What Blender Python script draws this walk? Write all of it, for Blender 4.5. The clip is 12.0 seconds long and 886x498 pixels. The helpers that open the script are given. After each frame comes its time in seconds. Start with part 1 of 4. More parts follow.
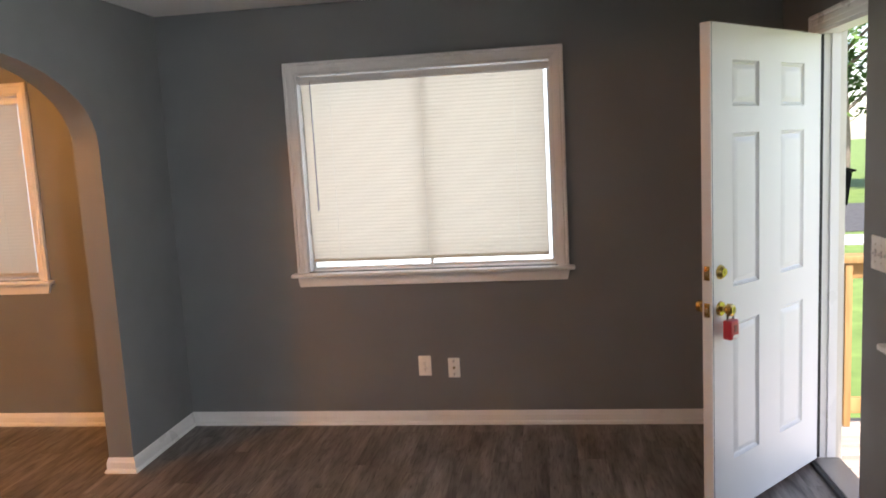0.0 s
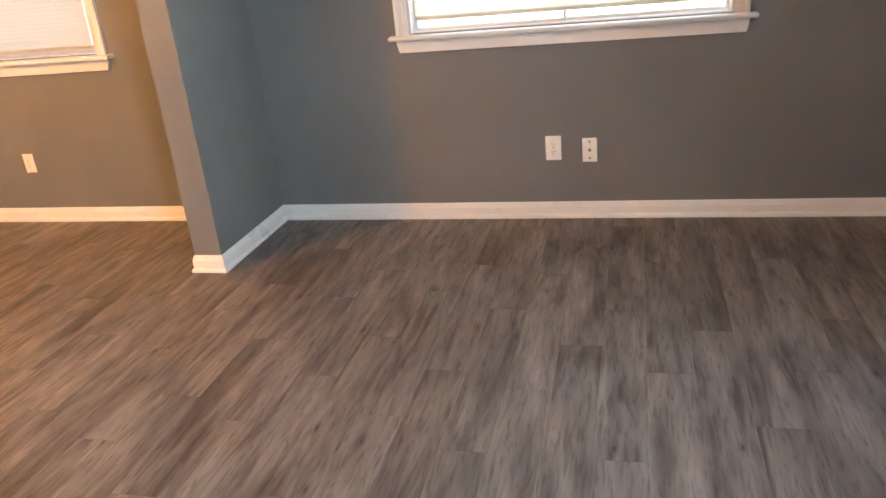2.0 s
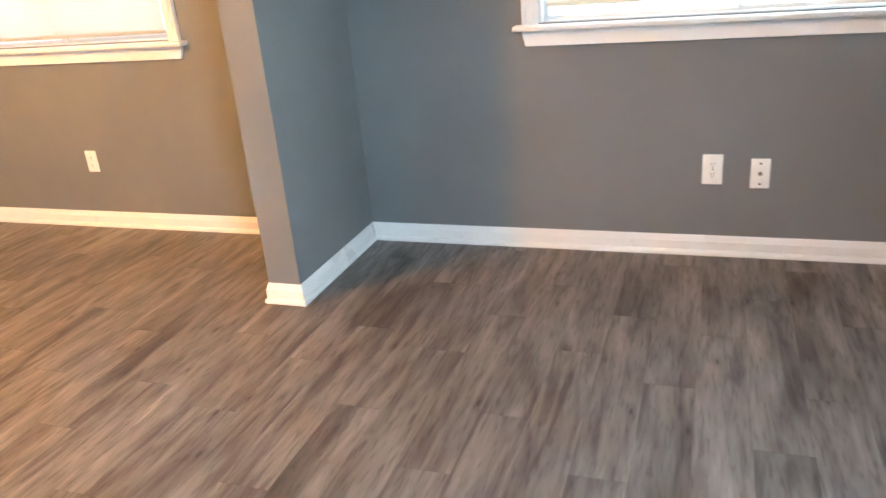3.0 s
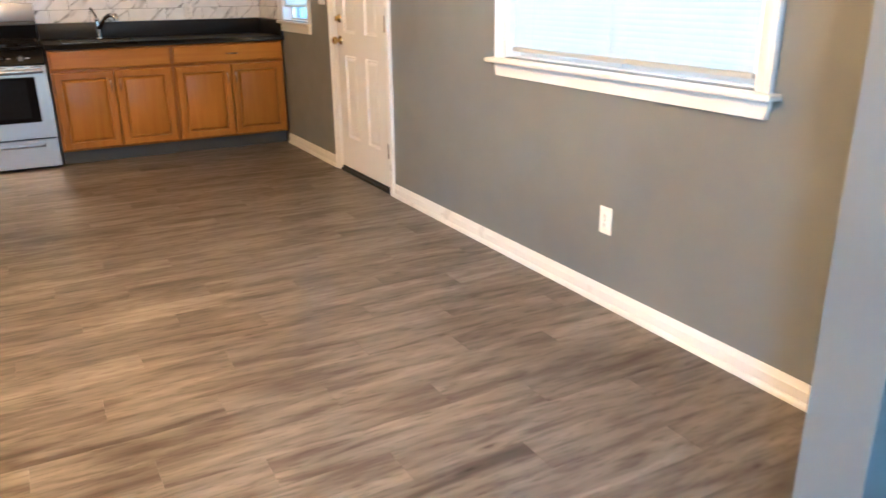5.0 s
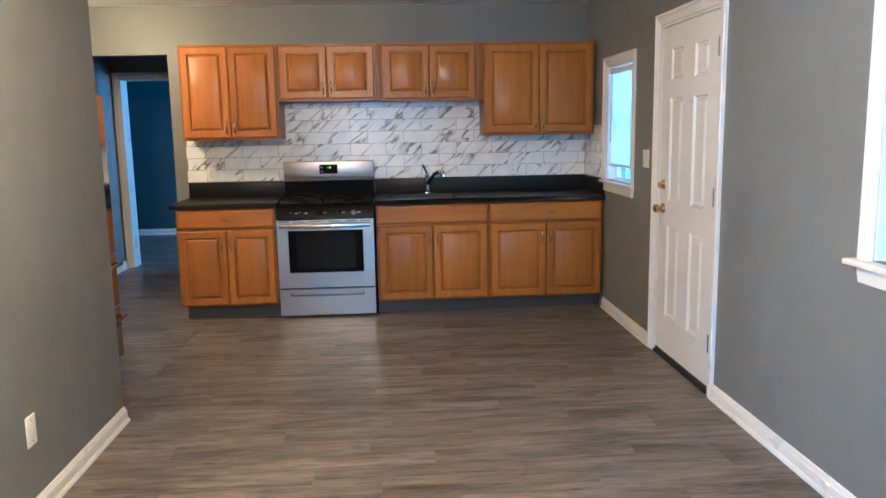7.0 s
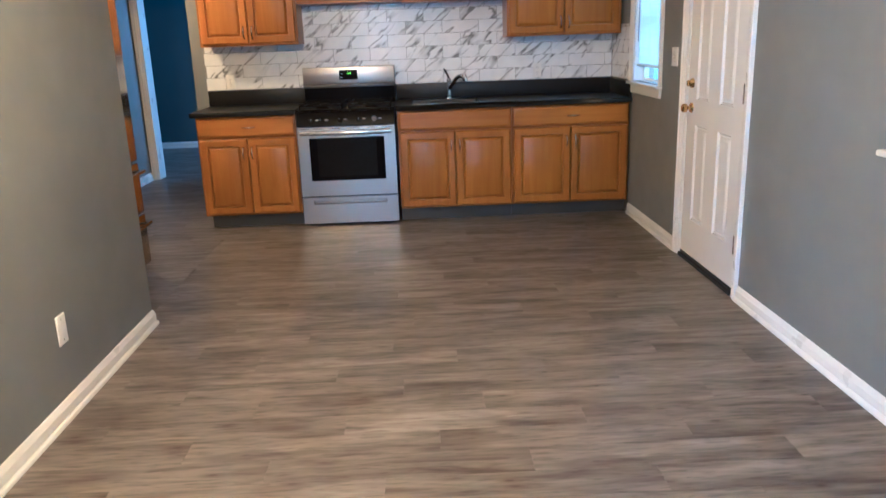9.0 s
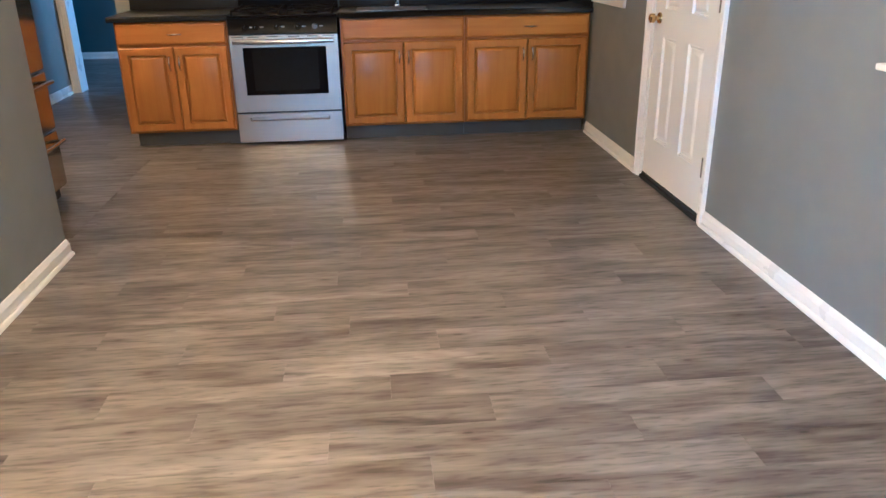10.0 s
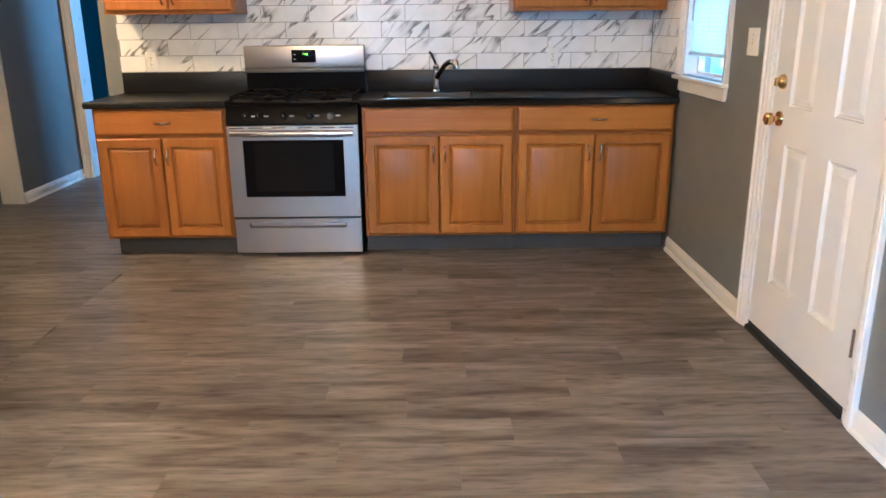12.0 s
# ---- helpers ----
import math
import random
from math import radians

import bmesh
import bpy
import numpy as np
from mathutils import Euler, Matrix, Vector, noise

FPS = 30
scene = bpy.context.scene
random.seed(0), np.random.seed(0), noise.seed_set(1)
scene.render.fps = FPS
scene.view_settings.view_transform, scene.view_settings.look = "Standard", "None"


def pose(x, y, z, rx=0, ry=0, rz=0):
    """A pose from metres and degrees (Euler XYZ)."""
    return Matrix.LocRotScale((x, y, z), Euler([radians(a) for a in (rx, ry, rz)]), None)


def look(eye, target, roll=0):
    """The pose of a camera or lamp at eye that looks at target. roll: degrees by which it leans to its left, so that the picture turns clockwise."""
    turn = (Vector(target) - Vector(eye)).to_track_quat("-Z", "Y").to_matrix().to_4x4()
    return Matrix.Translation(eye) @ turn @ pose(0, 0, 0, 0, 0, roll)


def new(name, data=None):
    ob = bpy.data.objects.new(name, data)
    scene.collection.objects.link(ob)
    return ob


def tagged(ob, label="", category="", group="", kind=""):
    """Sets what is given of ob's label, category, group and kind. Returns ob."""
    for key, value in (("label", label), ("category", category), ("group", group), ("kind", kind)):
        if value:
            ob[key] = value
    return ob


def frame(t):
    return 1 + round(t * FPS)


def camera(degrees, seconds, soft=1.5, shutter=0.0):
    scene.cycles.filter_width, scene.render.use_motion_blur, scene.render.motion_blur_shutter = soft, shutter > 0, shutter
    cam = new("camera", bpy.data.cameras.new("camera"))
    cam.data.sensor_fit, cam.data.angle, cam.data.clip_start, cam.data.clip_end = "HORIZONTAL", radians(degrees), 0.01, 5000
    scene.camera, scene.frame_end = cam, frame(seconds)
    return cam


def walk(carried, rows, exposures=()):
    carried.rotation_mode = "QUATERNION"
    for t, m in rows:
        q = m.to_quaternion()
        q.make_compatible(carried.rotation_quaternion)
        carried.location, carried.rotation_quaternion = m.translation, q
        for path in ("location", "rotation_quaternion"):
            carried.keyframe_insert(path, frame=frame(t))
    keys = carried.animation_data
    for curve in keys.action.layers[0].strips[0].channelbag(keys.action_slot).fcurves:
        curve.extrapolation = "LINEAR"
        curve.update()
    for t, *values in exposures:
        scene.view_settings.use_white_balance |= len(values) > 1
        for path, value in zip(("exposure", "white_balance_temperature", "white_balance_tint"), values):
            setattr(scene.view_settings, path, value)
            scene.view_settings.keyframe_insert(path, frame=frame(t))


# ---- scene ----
# camera and walk
cam = camera(60.55, 12.0, shutter=0.25)
PATH = [
    (0, (-0.183, -0.277, 1.685), (-0.457, 1.687, 1.425), -3.1),
    (0.5, (-0.194, -0.205, 1.613), (-0.591, 1.712, 1.202), -3.5),
    (1, (-0.314, -0.073, 1.504), (-0.763, 1.792, 0.939), -4.3),
    (1.5, (-0.486, 0.108, 1.449), (-0.939, 1.925, 0.748), -5.0),
    (2, (-0.564, 0.444, 1.404), (-1.051, 2.231, 0.648), -5.7),
    (2.5, (-0.726, 0.772, 1.378), (-1.29, 2.522, 0.592), -5.9),
    (2.7, (-0.817, 0.889, 1.346), (-1.41, 2.639, 0.58), -5.7),
    (4.3, (-1.504, 1.798, 1.28), (-2.809, 3.157, 0.611), -1.8),
    (4.5, (-1.547, 1.901, 1.297), (-2.993, 3.106, 0.622), -2.1),
    (5, (-1.791, 2.134, 1.307), (-3.446, 3.046, 0.652), -0.6),
    (5.5, (-2.065, 2.208, 1.312), (-3.864, 2.832, 0.698), 0.5),
    (6, (-2.216, 2.312, 1.335), (-4.104, 2.679, 0.788), 0.2),
    (6.5, (-2.319, 2.469, 1.419), (-4.268, 2.671, 1.021), 0.0),
    (6.7, (-2.34, 2.501, 1.455), (-4.302, 2.666, 1.106), -0.5),
    (8.3, (-2.386, 2.497, 1.503), (-4.358, 2.538, 1.177), -2.3),
    (8.5, (-2.366, 2.477, 1.479), (-4.329, 2.522, 1.098), -2.1),
    (9, (-2.38, 2.528, 1.408), (-4.307, 2.581, 0.874), -2.0),
    (9.5, (-2.469, 2.552, 1.34), (-4.35, 2.654, 0.668), -1.5),
    (10, (-2.702, 2.529, 1.338), (-4.551, 2.711, 0.599), -0.8),
    (10.5, (-2.94, 2.612, 1.301), (-4.793, 2.822, 0.58), -0.4),
    (11, (-3.241, 2.708, 1.336), (-5.116, 2.887, 0.666), -0.4),
    (11.5, (-3.56, 2.707, 1.349), (-5.458, 2.831, 0.733), -0.2),
    (12, (-3.906, 2.795, 1.332), (-5.824, 2.812, 0.764), -0.5),
]

EXPOSURES = [(0.0, 1.6, 6850, 19), (1.0, 1.6, 6600, 18), (1.5, 2.0, 6800, 17), (2.5, 2.87, 6050, 8), (4.4, 3.1, 4800, -3), (5.5, 2.9, 3600, -9), (6.5, 2.85, 3400, -9), (8.3, 2.8, 3450, -6), (10.0, 3.1, 3500, -7), (12.0, 3.2, 3550, -7)]

walk(cam, [(t, look(eye, target, roll)) for t, eye, target, roll in PATH], EXPOSURES)

# world, sun and large lights
world = bpy.data.worlds.new("sky")
scene.world = world
world.use_nodes = True
sky = world.node_tree.nodes.new("ShaderNodeTexSky")
sky.sky_type, sky.sun_disc, sky.sun_elevation, sky.sun_rotation = "NISHITA", False, radians(55), radians(171)
world.node_tree.links.new(sky.outputs[0], world.node_tree.nodes["Background"].inputs[0])
world.node_tree.nodes["Background"].inputs[1].default_value = 0.15


def lamp(name, kind, m, power, colour, **settings):
    data = bpy.data.lights.new(name, kind)
    data.energy, data.color = power, colour
    for key, value in settings.items():
        if key == "size":
            data.size = value
        elif key == "size_y":
            data.shape, data.size_y = "RECTANGLE", value
        elif key == "angle":
            data.angle = value
        elif key == "radius":
            data.shadow_soft_size = value
    ob = new(name, data)
    ob.matrix_world = m
    return ob


lamp("sun", "SUN", look((3, -20, 30), (0, 0, 0)), 3.4, (1.0, 0.95, 0.88), angle=radians(0.6))
DAY = (0.80, 0.91, 1.0)
WARM = (1.0, 0.44, 0.125)
lamp("living_window_light", "AREA", pose(-0.89, 4.42, 1.6, -90, 0, 0), 5.2, DAY, size=1.56, size_y=1.26)
lamp("dining_window_light", "AREA", pose(-4.17, 4.42, 1.6, -90, 0, 0), 1.4, DAY, size=1.5, size_y=1.26)
lamp("kitchen_window_light", "AREA", pose(-7.98, 4.42, 1.53, -90, 0, 0), 0.8, DAY, size=0.66, size_y=0.9)
# Added lamp out past the porch, stands in for sky light through the door.
lamp("doorway_light", "AREA", look((5.0, 1.6, 1.7), (-2.5, 3.7, 0.9)), 11, DAY, size=1.8, size_y=1.8)
lamp("front_window_light", "AREA", pose(1.42, 1.49, 1.58, 0, 90, 0), 4.5, DAY, size=1.2, size_y=1.5)
# Main living room daylight, through a window that is unseen and added.
lamp("added_window_light", "AREA", pose(1.42, -1.0, 1.58, 0, 90, 0), 53, DAY, size=1.2, size_y=1.5)
lamp("dining_bulb", "POINT", pose(-4.1, 1.85, 2.22), 46, WARM, radius=0.09)
lamp("kitchen_bulb", "POINT", pose(-7.75, 0.30, 2.28), 14.5, WARM, radius=0.08)
# Added lamp outside an unseen hole, lights the blue room and hall jamb.
lamp("blue_room_unseen_light", "AREA", pose(-12.6, 2.46, 1.6, -90, 0, 0), 8, DAY, size=1.0, size_y=1.2)


# materials
def nodes_of(name, colour, rough, metal=0.0):
    m = bpy.data.materials.new(name)
    m.use_nodes = True
    t = m.node_tree
    b = t.nodes["Principled BSDF"]
    b.inputs["Base Color"].default_value = (*colour, 1)
    b.inputs["Roughness"].default_value, b.inputs["Metallic"].default_value = rough, metal
    return m, t, b


def noise_node(t, scale, detail=4.0, stretch=(1, 1, 1), coords="Object", distort=0.0, shift=False):
    tc = t.nodes.new("ShaderNodeTexCoord")
    mp = t.nodes.new("ShaderNodeMapping")
    mp.inputs["Scale"].default_value = stretch
    t.links.new(tc.outputs[coords], mp.inputs[0])
    n = t.nodes.new("ShaderNodeTexNoise")
    n.inputs["Scale"].default_value, n.inputs["Detail"].default_value, n.inputs["Distortion"].default_value = scale, detail, distort
    if shift:
        n.noise_dimensions = "4D"
        info = t.nodes.new("ShaderNodeObjectInfo")
        mul = t.nodes.new("ShaderNodeMath")
        mul.operation = "MULTIPLY"
        mul.inputs[1].default_value = 37.0
        t.links.new(info.outputs["Random"], mul.inputs[0])
        t.links.new(mul.outputs[0], n.inputs["W"])
    t.links.new(mp.outputs[0], n.inputs["Vector"])
    return n


def ramp(t, source, stops):
    r = t.nodes.new("ShaderNodeValToRGB")
    while len(r.color_ramp.elements) < len(stops):
        r.color_ramp.elements.new(0.5)
    for e, (p, c) in zip(r.color_ramp.elements, stops):
        e.position, e.color = p, (*c, 1) if len(c) == 3 else c
    t.links.new(source, r.inputs[0])
    return r


def mix(t, kind, factor, a, b):
    n = t.nodes.new("ShaderNodeMix")
    n.data_type, n.blend_type = "RGBA", kind
    for socket, value in ((n.inputs[0], factor), (n.inputs[6], a), (n.inputs[7], b)):
        if isinstance(value, (int, float)):
            socket.default_value = value
        elif isinstance(value, tuple):
            socket.default_value = (*value, 1)
        else:
            t.links.new(value, socket)
    return n.outputs[2]


def bump(t, b, height, strength, distance=0.002):
    n = t.nodes.new("ShaderNodeBump")
    n.inputs["Strength"].default_value, n.inputs["Distance"].default_value = strength, distance
    t.links.new(height, n.inputs["Height"])
    t.links.new(n.outputs[0], b.inputs["Normal"])


def paint(name, colour, rough=0.5, mottled=0.06, grain=220.0, relief=0.12):
    m, t, b = nodes_of(name, colour, rough)
    big = noise_node(t, 1.7, 3)
    fine = noise_node(t, grain, 2)
    lo = tuple(c * (1 - mottled) for c in colour)
    hi = tuple(min(1, c * (1 + mottled)) for c in colour)
    r = ramp(t, big.outputs["Fac"], [(0.3, lo), (0.7, hi)])
    t.links.new(r.outputs[0], b.inputs["Base Color"])
    rr = ramp(t, noise_node(t, 6, 4).outputs["Fac"], [(0.3, (rough * 0.88,) * 3), (0.75, (min(1, rough * 1.12),) * 3)])
    t.links.new(rr.outputs[0], b.inputs["Roughness"])
    bump(t, b, fine.outputs["Fac"], relief, 0.001)
    return m


def wood(name, light, dark, along="z", rough=0.32):
    m, t, b = nodes_of(name, light, rough)
    s = {"x": (0.9, 14, 14), "y": (14, 0.9, 14), "z": (14, 14, 0.9)}[along]
    g = noise_node(t, 1.6, 5, s, distort=0.8, shift=True)
    f = noise_node(t, 9.0, 3, s, shift=True)
    r = ramp(t, g.outputs["Fac"], [(0.28, dark), (0.5, tuple((p + q) / 2 for p, q in zip(light, dark))), (0.72, light)])
    fr = ramp(t, f.outputs["Fac"], [(0.35, (0.88, 0.86, 0.83)), (0.6, (1, 1, 1))])
    c = mix(t, "MULTIPLY", 0.22, r.outputs[0], fr.outputs[0])
    b.inputs["Specular IOR Level"].default_value = 0.26
    info = t.nodes.new("ShaderNodeObjectInfo")
    v = ramp(t, info.outputs["Random"], [(0.0, (0.86, 0.84, 0.82)), (1.0, (1.06, 1.05, 1.03))])
    t.links.new(mix(t, "MULTIPLY", 1.0, c, v.outputs[0]), b.inputs["Base Color"])
    bump(t, b, f.outputs["Fac"], 0.12, 0.001)
    return m


def metal(name, colour, rough, brushed=None):
    m, t, b = nodes_of(name, colour, rough, 1.0)
    n = noise_node(t, 9.0, 4, brushed or (8, 8, 8))
    r = ramp(t, n.outputs["Fac"], [(0.3, (rough * 0.92,) * 3), (0.7, (min(1, rough * 1.1),) * 3)])
    t.links.new(r.outputs[0], b.inputs["Roughness"])
    bump(t, b, n.outputs["Fac"], 0.002 if brushed else 0.006, 0.0003)
    return m


def plain(name, colour, rough=0.5, metallic=0.0, glow=0.0):
    m, t, b = nodes_of(name, colour, rough, metallic)
    if glow:
        b.inputs["Emission Color"].default_value = (*colour, 1)
        b.inputs["Emission Strength"].default_value = glow
    else:
        n = noise_node(t, 30, 3)
        r = ramp(t, n.outputs["Fac"], [(0.3, tuple(c * 0.93 for c in colour)), (0.7, tuple(min(1, c * 1.05) for c in colour))])
        t.links.new(r.outputs[0], b.inputs["Base Color"])
    return m


WALL = paint("grey_wall_paint", (0.171, 0.177, 0.176), 0.50)
CEIL = paint("white_ceiling_paint", (0.80, 0.80, 0.79), 0.85, 0.03, 120, 0.3)
TRIM = paint("white_trim_paint", (0.72, 0.705, 0.68), 0.3, 0.025, 60, 0.06)
DOORP = paint("white_door_paint", (0.70, 0.685, 0.66), 0.38, 0.03, 60, 0.08)
BLUE = paint("dark_blue_wall_paint", (0.042, 0.082, 0.105), 0.55)
OAK = wood("honey_stained_wood", (0.395, 0.170, 0.010), (0.310, 0.120, 0.006))
OAKH = wood("honey_stained_wood_across", (0.395, 0.170, 0.010), (0.310, 0.120, 0.006), "x")
OAKD = wood("darker_honey_wood_frame", (0.30, 0.122, 0.009), (0.24, 0.088, 0.006))
CEDAR = wood("raw_timber", (0.52, 0.33, 0.14), (0.36, 0.20, 0.08), "z", 0.7)
STEEL = metal("brushed_steel", (0.45, 0.405, 0.355), 0.33, (0.6, 30, 30))
MIRRORSTEEL = metal("fridge_steel", (0.42, 0.38, 0.34), 0.16, (2, 40, 40))
CHROME = metal("chrome", (0.78, 0.78, 0.80), 0.08)
NICKEL = metal("worn_nickel", (0.62, 0.52, 0.40), 0.25)
BRASS = metal("polished_brass", (0.60, 0.41, 0.14), 0.2)
BLACKEN = plain("black_enamel", (0.004, 0.004, 0.005), 0.3)
IRON = plain("cast_iron", (0.009, 0.009, 0.010), 0.55)
DARKGLASS = plain("dark_oven_glass", (0.006, 0.006, 0.008), 0.06)
INNERGLASS = plain("smoked_inner_glass", (0.010, 0.010, 0.011), 0.2)
PLASTIC = plain("white_plastic", (0.80, 0.78, 0.73), 0.35)
SLOT = plain("dark_slot", (0.03, 0.028, 0.025), 0.6)
RUBBER = plain("black_rubber", (0.02, 0.02, 0.02), 0.7)
RED = plain("red_enamel", (0.45, 0.02, 0.035), 0.35)
KICK = paint("grey_vinyl_kick", (0.050, 0.050, 0.050), 0.5)
SIDING = paint("pale_siding", (0.62, 0.58, 0.50), 0.7)
GREEN = plain("green_digits", (0.45, 1.0, 0.02), 0.5, 0, 0.3)
GROUT = paint("grey_grout", (0.24, 0.235, 0.23), 0.9)


def counter_material():
    m, t, b = nodes_of("black_laminate", (0.02, 0.02, 0.022), 0.36)
    r = ramp(t, noise_node(t, 320, 2).outputs["Fac"], [(0.4, (0.010, 0.010, 0.011)), (0.62, (0.015, 0.015, 0.016)), (0.76, (0.032, 0.032, 0.035))])
    t.links.new(r.outputs[0], b.inputs["Base Color"])
    b.inputs["Specular IOR Level"].default_value = 0.18
    return m


def marble_material():
    m, t, b = nodes_of("glossy_marble_tile", (0.8, 0.8, 0.8), 0.26)
    b.inputs["Specular IOR Level"].default_value = 0.35
    tc = t.nodes.new("ShaderNodeTexCoord")
    info = t.nodes.new("ShaderNodeObjectInfo")
    add = t.nodes.new("ShaderNodeVectorMath")
    add.operation = "MULTIPLY_ADD"
    add.inputs[1].default_value = (1, 1, 1)
    com = t.nodes.new("ShaderNodeCombineXYZ")
    mul = t.nodes.new("ShaderNodeMath")
    mul.operation = "MULTIPLY"
    mul.inputs[1].default_value = 61.0
    t.links.new(info.outputs["Random"], mul.inputs[0])
    t.links.new(mul.outputs[0], com.inputs[0])
    t.links.new(mul.outputs[0], com.inputs[1])
    t.links.new(tc.outputs["Object"], add.inputs[0])
    t.links.new(com.outputs[0], add.inputs[2])
    mp = t.nodes.new("ShaderNodeMapping")
    mp.vector_type = "TEXTURE"
    mp.inputs["Rotation"].default_value = (0, radians(-42), 0)
    mp.inputs["Scale"].default_value = (0.62, 1, 0.12)
    t.links.new(add.outputs[0], mp.inputs[0])
    n = t.nodes.new("ShaderNodeTexNoise")
    n.inputs["Scale"].default_value, n.inputs["Detail"].default_value, n.inputs["Distortion"].default_value = 0.9, 3, 0.35
    t.links.new(mp.outputs[0], n.inputs["Vector"])
    vein = ramp(t, n.outputs["Fac"], [(0.448, (0, 0, 0)), (0.486, (0.42, 0.42, 0.42)), (0.502, (1, 1, 1)), (0.522, (0, 0, 0))])
    cloud = ramp(t, noise_node(t, 9, 4, shift=True).outputs["Fac"], [(0.35, (0.86, 0.855, 0.84)), (0.7, (0.76, 0.76, 0.75))])
    gate = ramp(t, noise_node(t, 7, 2, shift=True).outputs["Fac"], [(0.36, (0.12, 0.12, 0.12)), (0.52, (1.0, 1.0, 1.0))])
    f = mix(t, "MULTIPLY", 1.0, vein.outputs[0], gate.outputs[0])
    t.links.new(mix(t, "MIX", f, cloud.outputs[0], (0.13, 0.125, 0.12)), b.inputs["Base Color"])
    return m


def plank_material():
    m, t, b = nodes_of("grey_vinyl_plank", (0.2, 0.18, 0.16), 0.36)
    b.inputs["Specular IOR Level"].default_value = 0.27
    g = noise_node(t, 2.3, 4, (7.0, 0.85, 1), distort=1.1, shift=True)
    f = noise_node(t, 14, 5, (7, 0.8, 1), distort=0.5, shift=True)
    big = noise_node(t, 1.8, 2, (5, 1.1, 1), distort=0.5, shift=True)
    r = ramp(t, g.outputs["Fac"], [(0.29, (0.055, 0.047, 0.042)), (0.39, (0.098, 0.086, 0.078)), (0.47, (0.137, 0.122, 0.112)), (0.56, (0.160, 0.144, 0.133)), (0.70, (0.205, 0.188, 0.175))])
    fr = ramp(t, f.outputs["Fac"], [(0.34, (0.34, 0.32, 0.30)), (0.45, (0.88, 0.88, 0.87)), (0.62, (1.10, 1.10, 1.10))])
    c = mix(t, "MULTIPLY", 0.6, r.outputs[0], fr.outputs[0])
    br = ramp(t, big.outputs["Fac"], [(0.36, (0.64, 0.61, 0.59)), (0.50, (1.06, 1.06, 1.05)), (0.66, (1.26, 1.26, 1.24))])
    c = mix(t, "MULTIPLY", 0.9, c, br.outputs[0])
    info = t.nodes.new("ShaderNodeObjectInfo")
    v = ramp(t, info.outputs["Random"], [(0.0, (0.86, 0.85, 0.84)), (0.5, (0.98, 0.98, 0.98)), (1.0, (1.10, 1.10, 1.10))])
    c = mix(t, "MULTIPLY", 1.0, c, v.outputs[0])
    k = t.nodes.new("ShaderNodeTexVoronoi")
    k.voronoi_dimensions = "2D"
    k.inputs["Scale"].default_value = 1.0
    tc = t.nodes.new("ShaderNodeTexCoord")
    mp = t.nodes.new("ShaderNodeMapping")
    mp.inputs["Scale"].default_value = (11, 3.4, 1)
    t.links.new(tc.outputs["Object"], mp.inputs[0])
    add = t.nodes.new("ShaderNodeVectorMath")
    t.links.new(mp.outputs[0], add.inputs[0])
    t.links.new(add.outputs[0], k.inputs["Vector"])
    mul = t.nodes.new("ShaderNodeMath")
    mul.operation = "MULTIPLY"
    mul.inputs[1].default_value = 53.0
    t.links.new(info.outputs["Random"], mul.inputs[0])
    t.links.new(mul.outputs[0], add.inputs[1])
    kr = ramp(t, k.outputs["Distance"], [(0.035, (0.22, 0.19, 0.17)), (0.07, (0.66, 0.62, 0.60)), (0.2, (1, 1, 1))])
    some = ramp(t, k.outputs["Color"], [(0.74, (0, 0, 0)), (0.80, (1, 1, 1))])
    kr = mix(t, "MIX", some.outputs[0], (1, 1, 1), kr.outputs[0])
    c = mix(t, "MULTIPLY", 0.9, c, kr)
    t.links.new(c, b.inputs["Base Color"])
    rr = ramp(t, f.outputs["Fac"], [(0.3, (0.40, 0.40, 0.40)), (0.7, (0.29, 0.29, 0.29))])
    t.links.new(rr.outputs[0], b.inputs["Roughness"])
    bump(t, b, f.outputs["Fac"], 0.25, 0.001)
    return m


def blind_material():
    m, t, b = nodes_of("cream_vinyl_slat", (0.50, 0.475, 0.43), 0.45)
    tr = t.nodes.new("ShaderNodeBsdfTranslucent")
    tr.inputs[0].default_value = (0.90, 0.80, 0.66, 1)
    ms = t.nodes.new("ShaderNodeMixShader")
    ms.inputs[0].default_value = 0.64
    t.links.new(b.outputs[0], ms.inputs[1])
    t.links.new(tr.outputs[0], ms.inputs[2])
    t.links.new(ms.outputs[0], t.nodes["Material Output"].inputs[0])
    return m


def glass_material():
    m, t, b = nodes_of("window_glass", (1, 1, 1), 0.0)
    b.inputs["Transmission Weight"].default_value, b.inputs["IOR"].default_value = 1.0, 1.45
    return m


for gloss in (BLACKEN, IRON, DARKGLASS, INNERGLASS):
    gloss.node_tree.nodes["Principled BSDF"].inputs["Specular IOR Level"].default_value = 0.05
COUNTER, MARBLE, PLANK, SLAT, GLASS = counter_material(), marble_material(), plank_material(), blind_material(), glass_material()


# mesh helpers
def box(bm, x0, x1, y0, y1, z0, z1, bevel=0.0, segments=2):
    m = Matrix.Translation(((x0 + x1) / 2, (y0 + y1) / 2, (z0 + z1) / 2)) @ Matrix.Diagonal((abs(x1 - x0), abs(y1 - y0), abs(z1 - z0), 1))
    r = bmesh.ops.create_cube(bm, size=1, matrix=m)
    if bevel:
        vs = set(r["verts"])
        es = [e for e in bm.edges if e.verts[0] in vs and e.verts[1] in vs]
        bmesh.ops.bevel(bm, geom=es, offset=bevel, segments=segments, affect="EDGES", profile=0.5)
    return bm


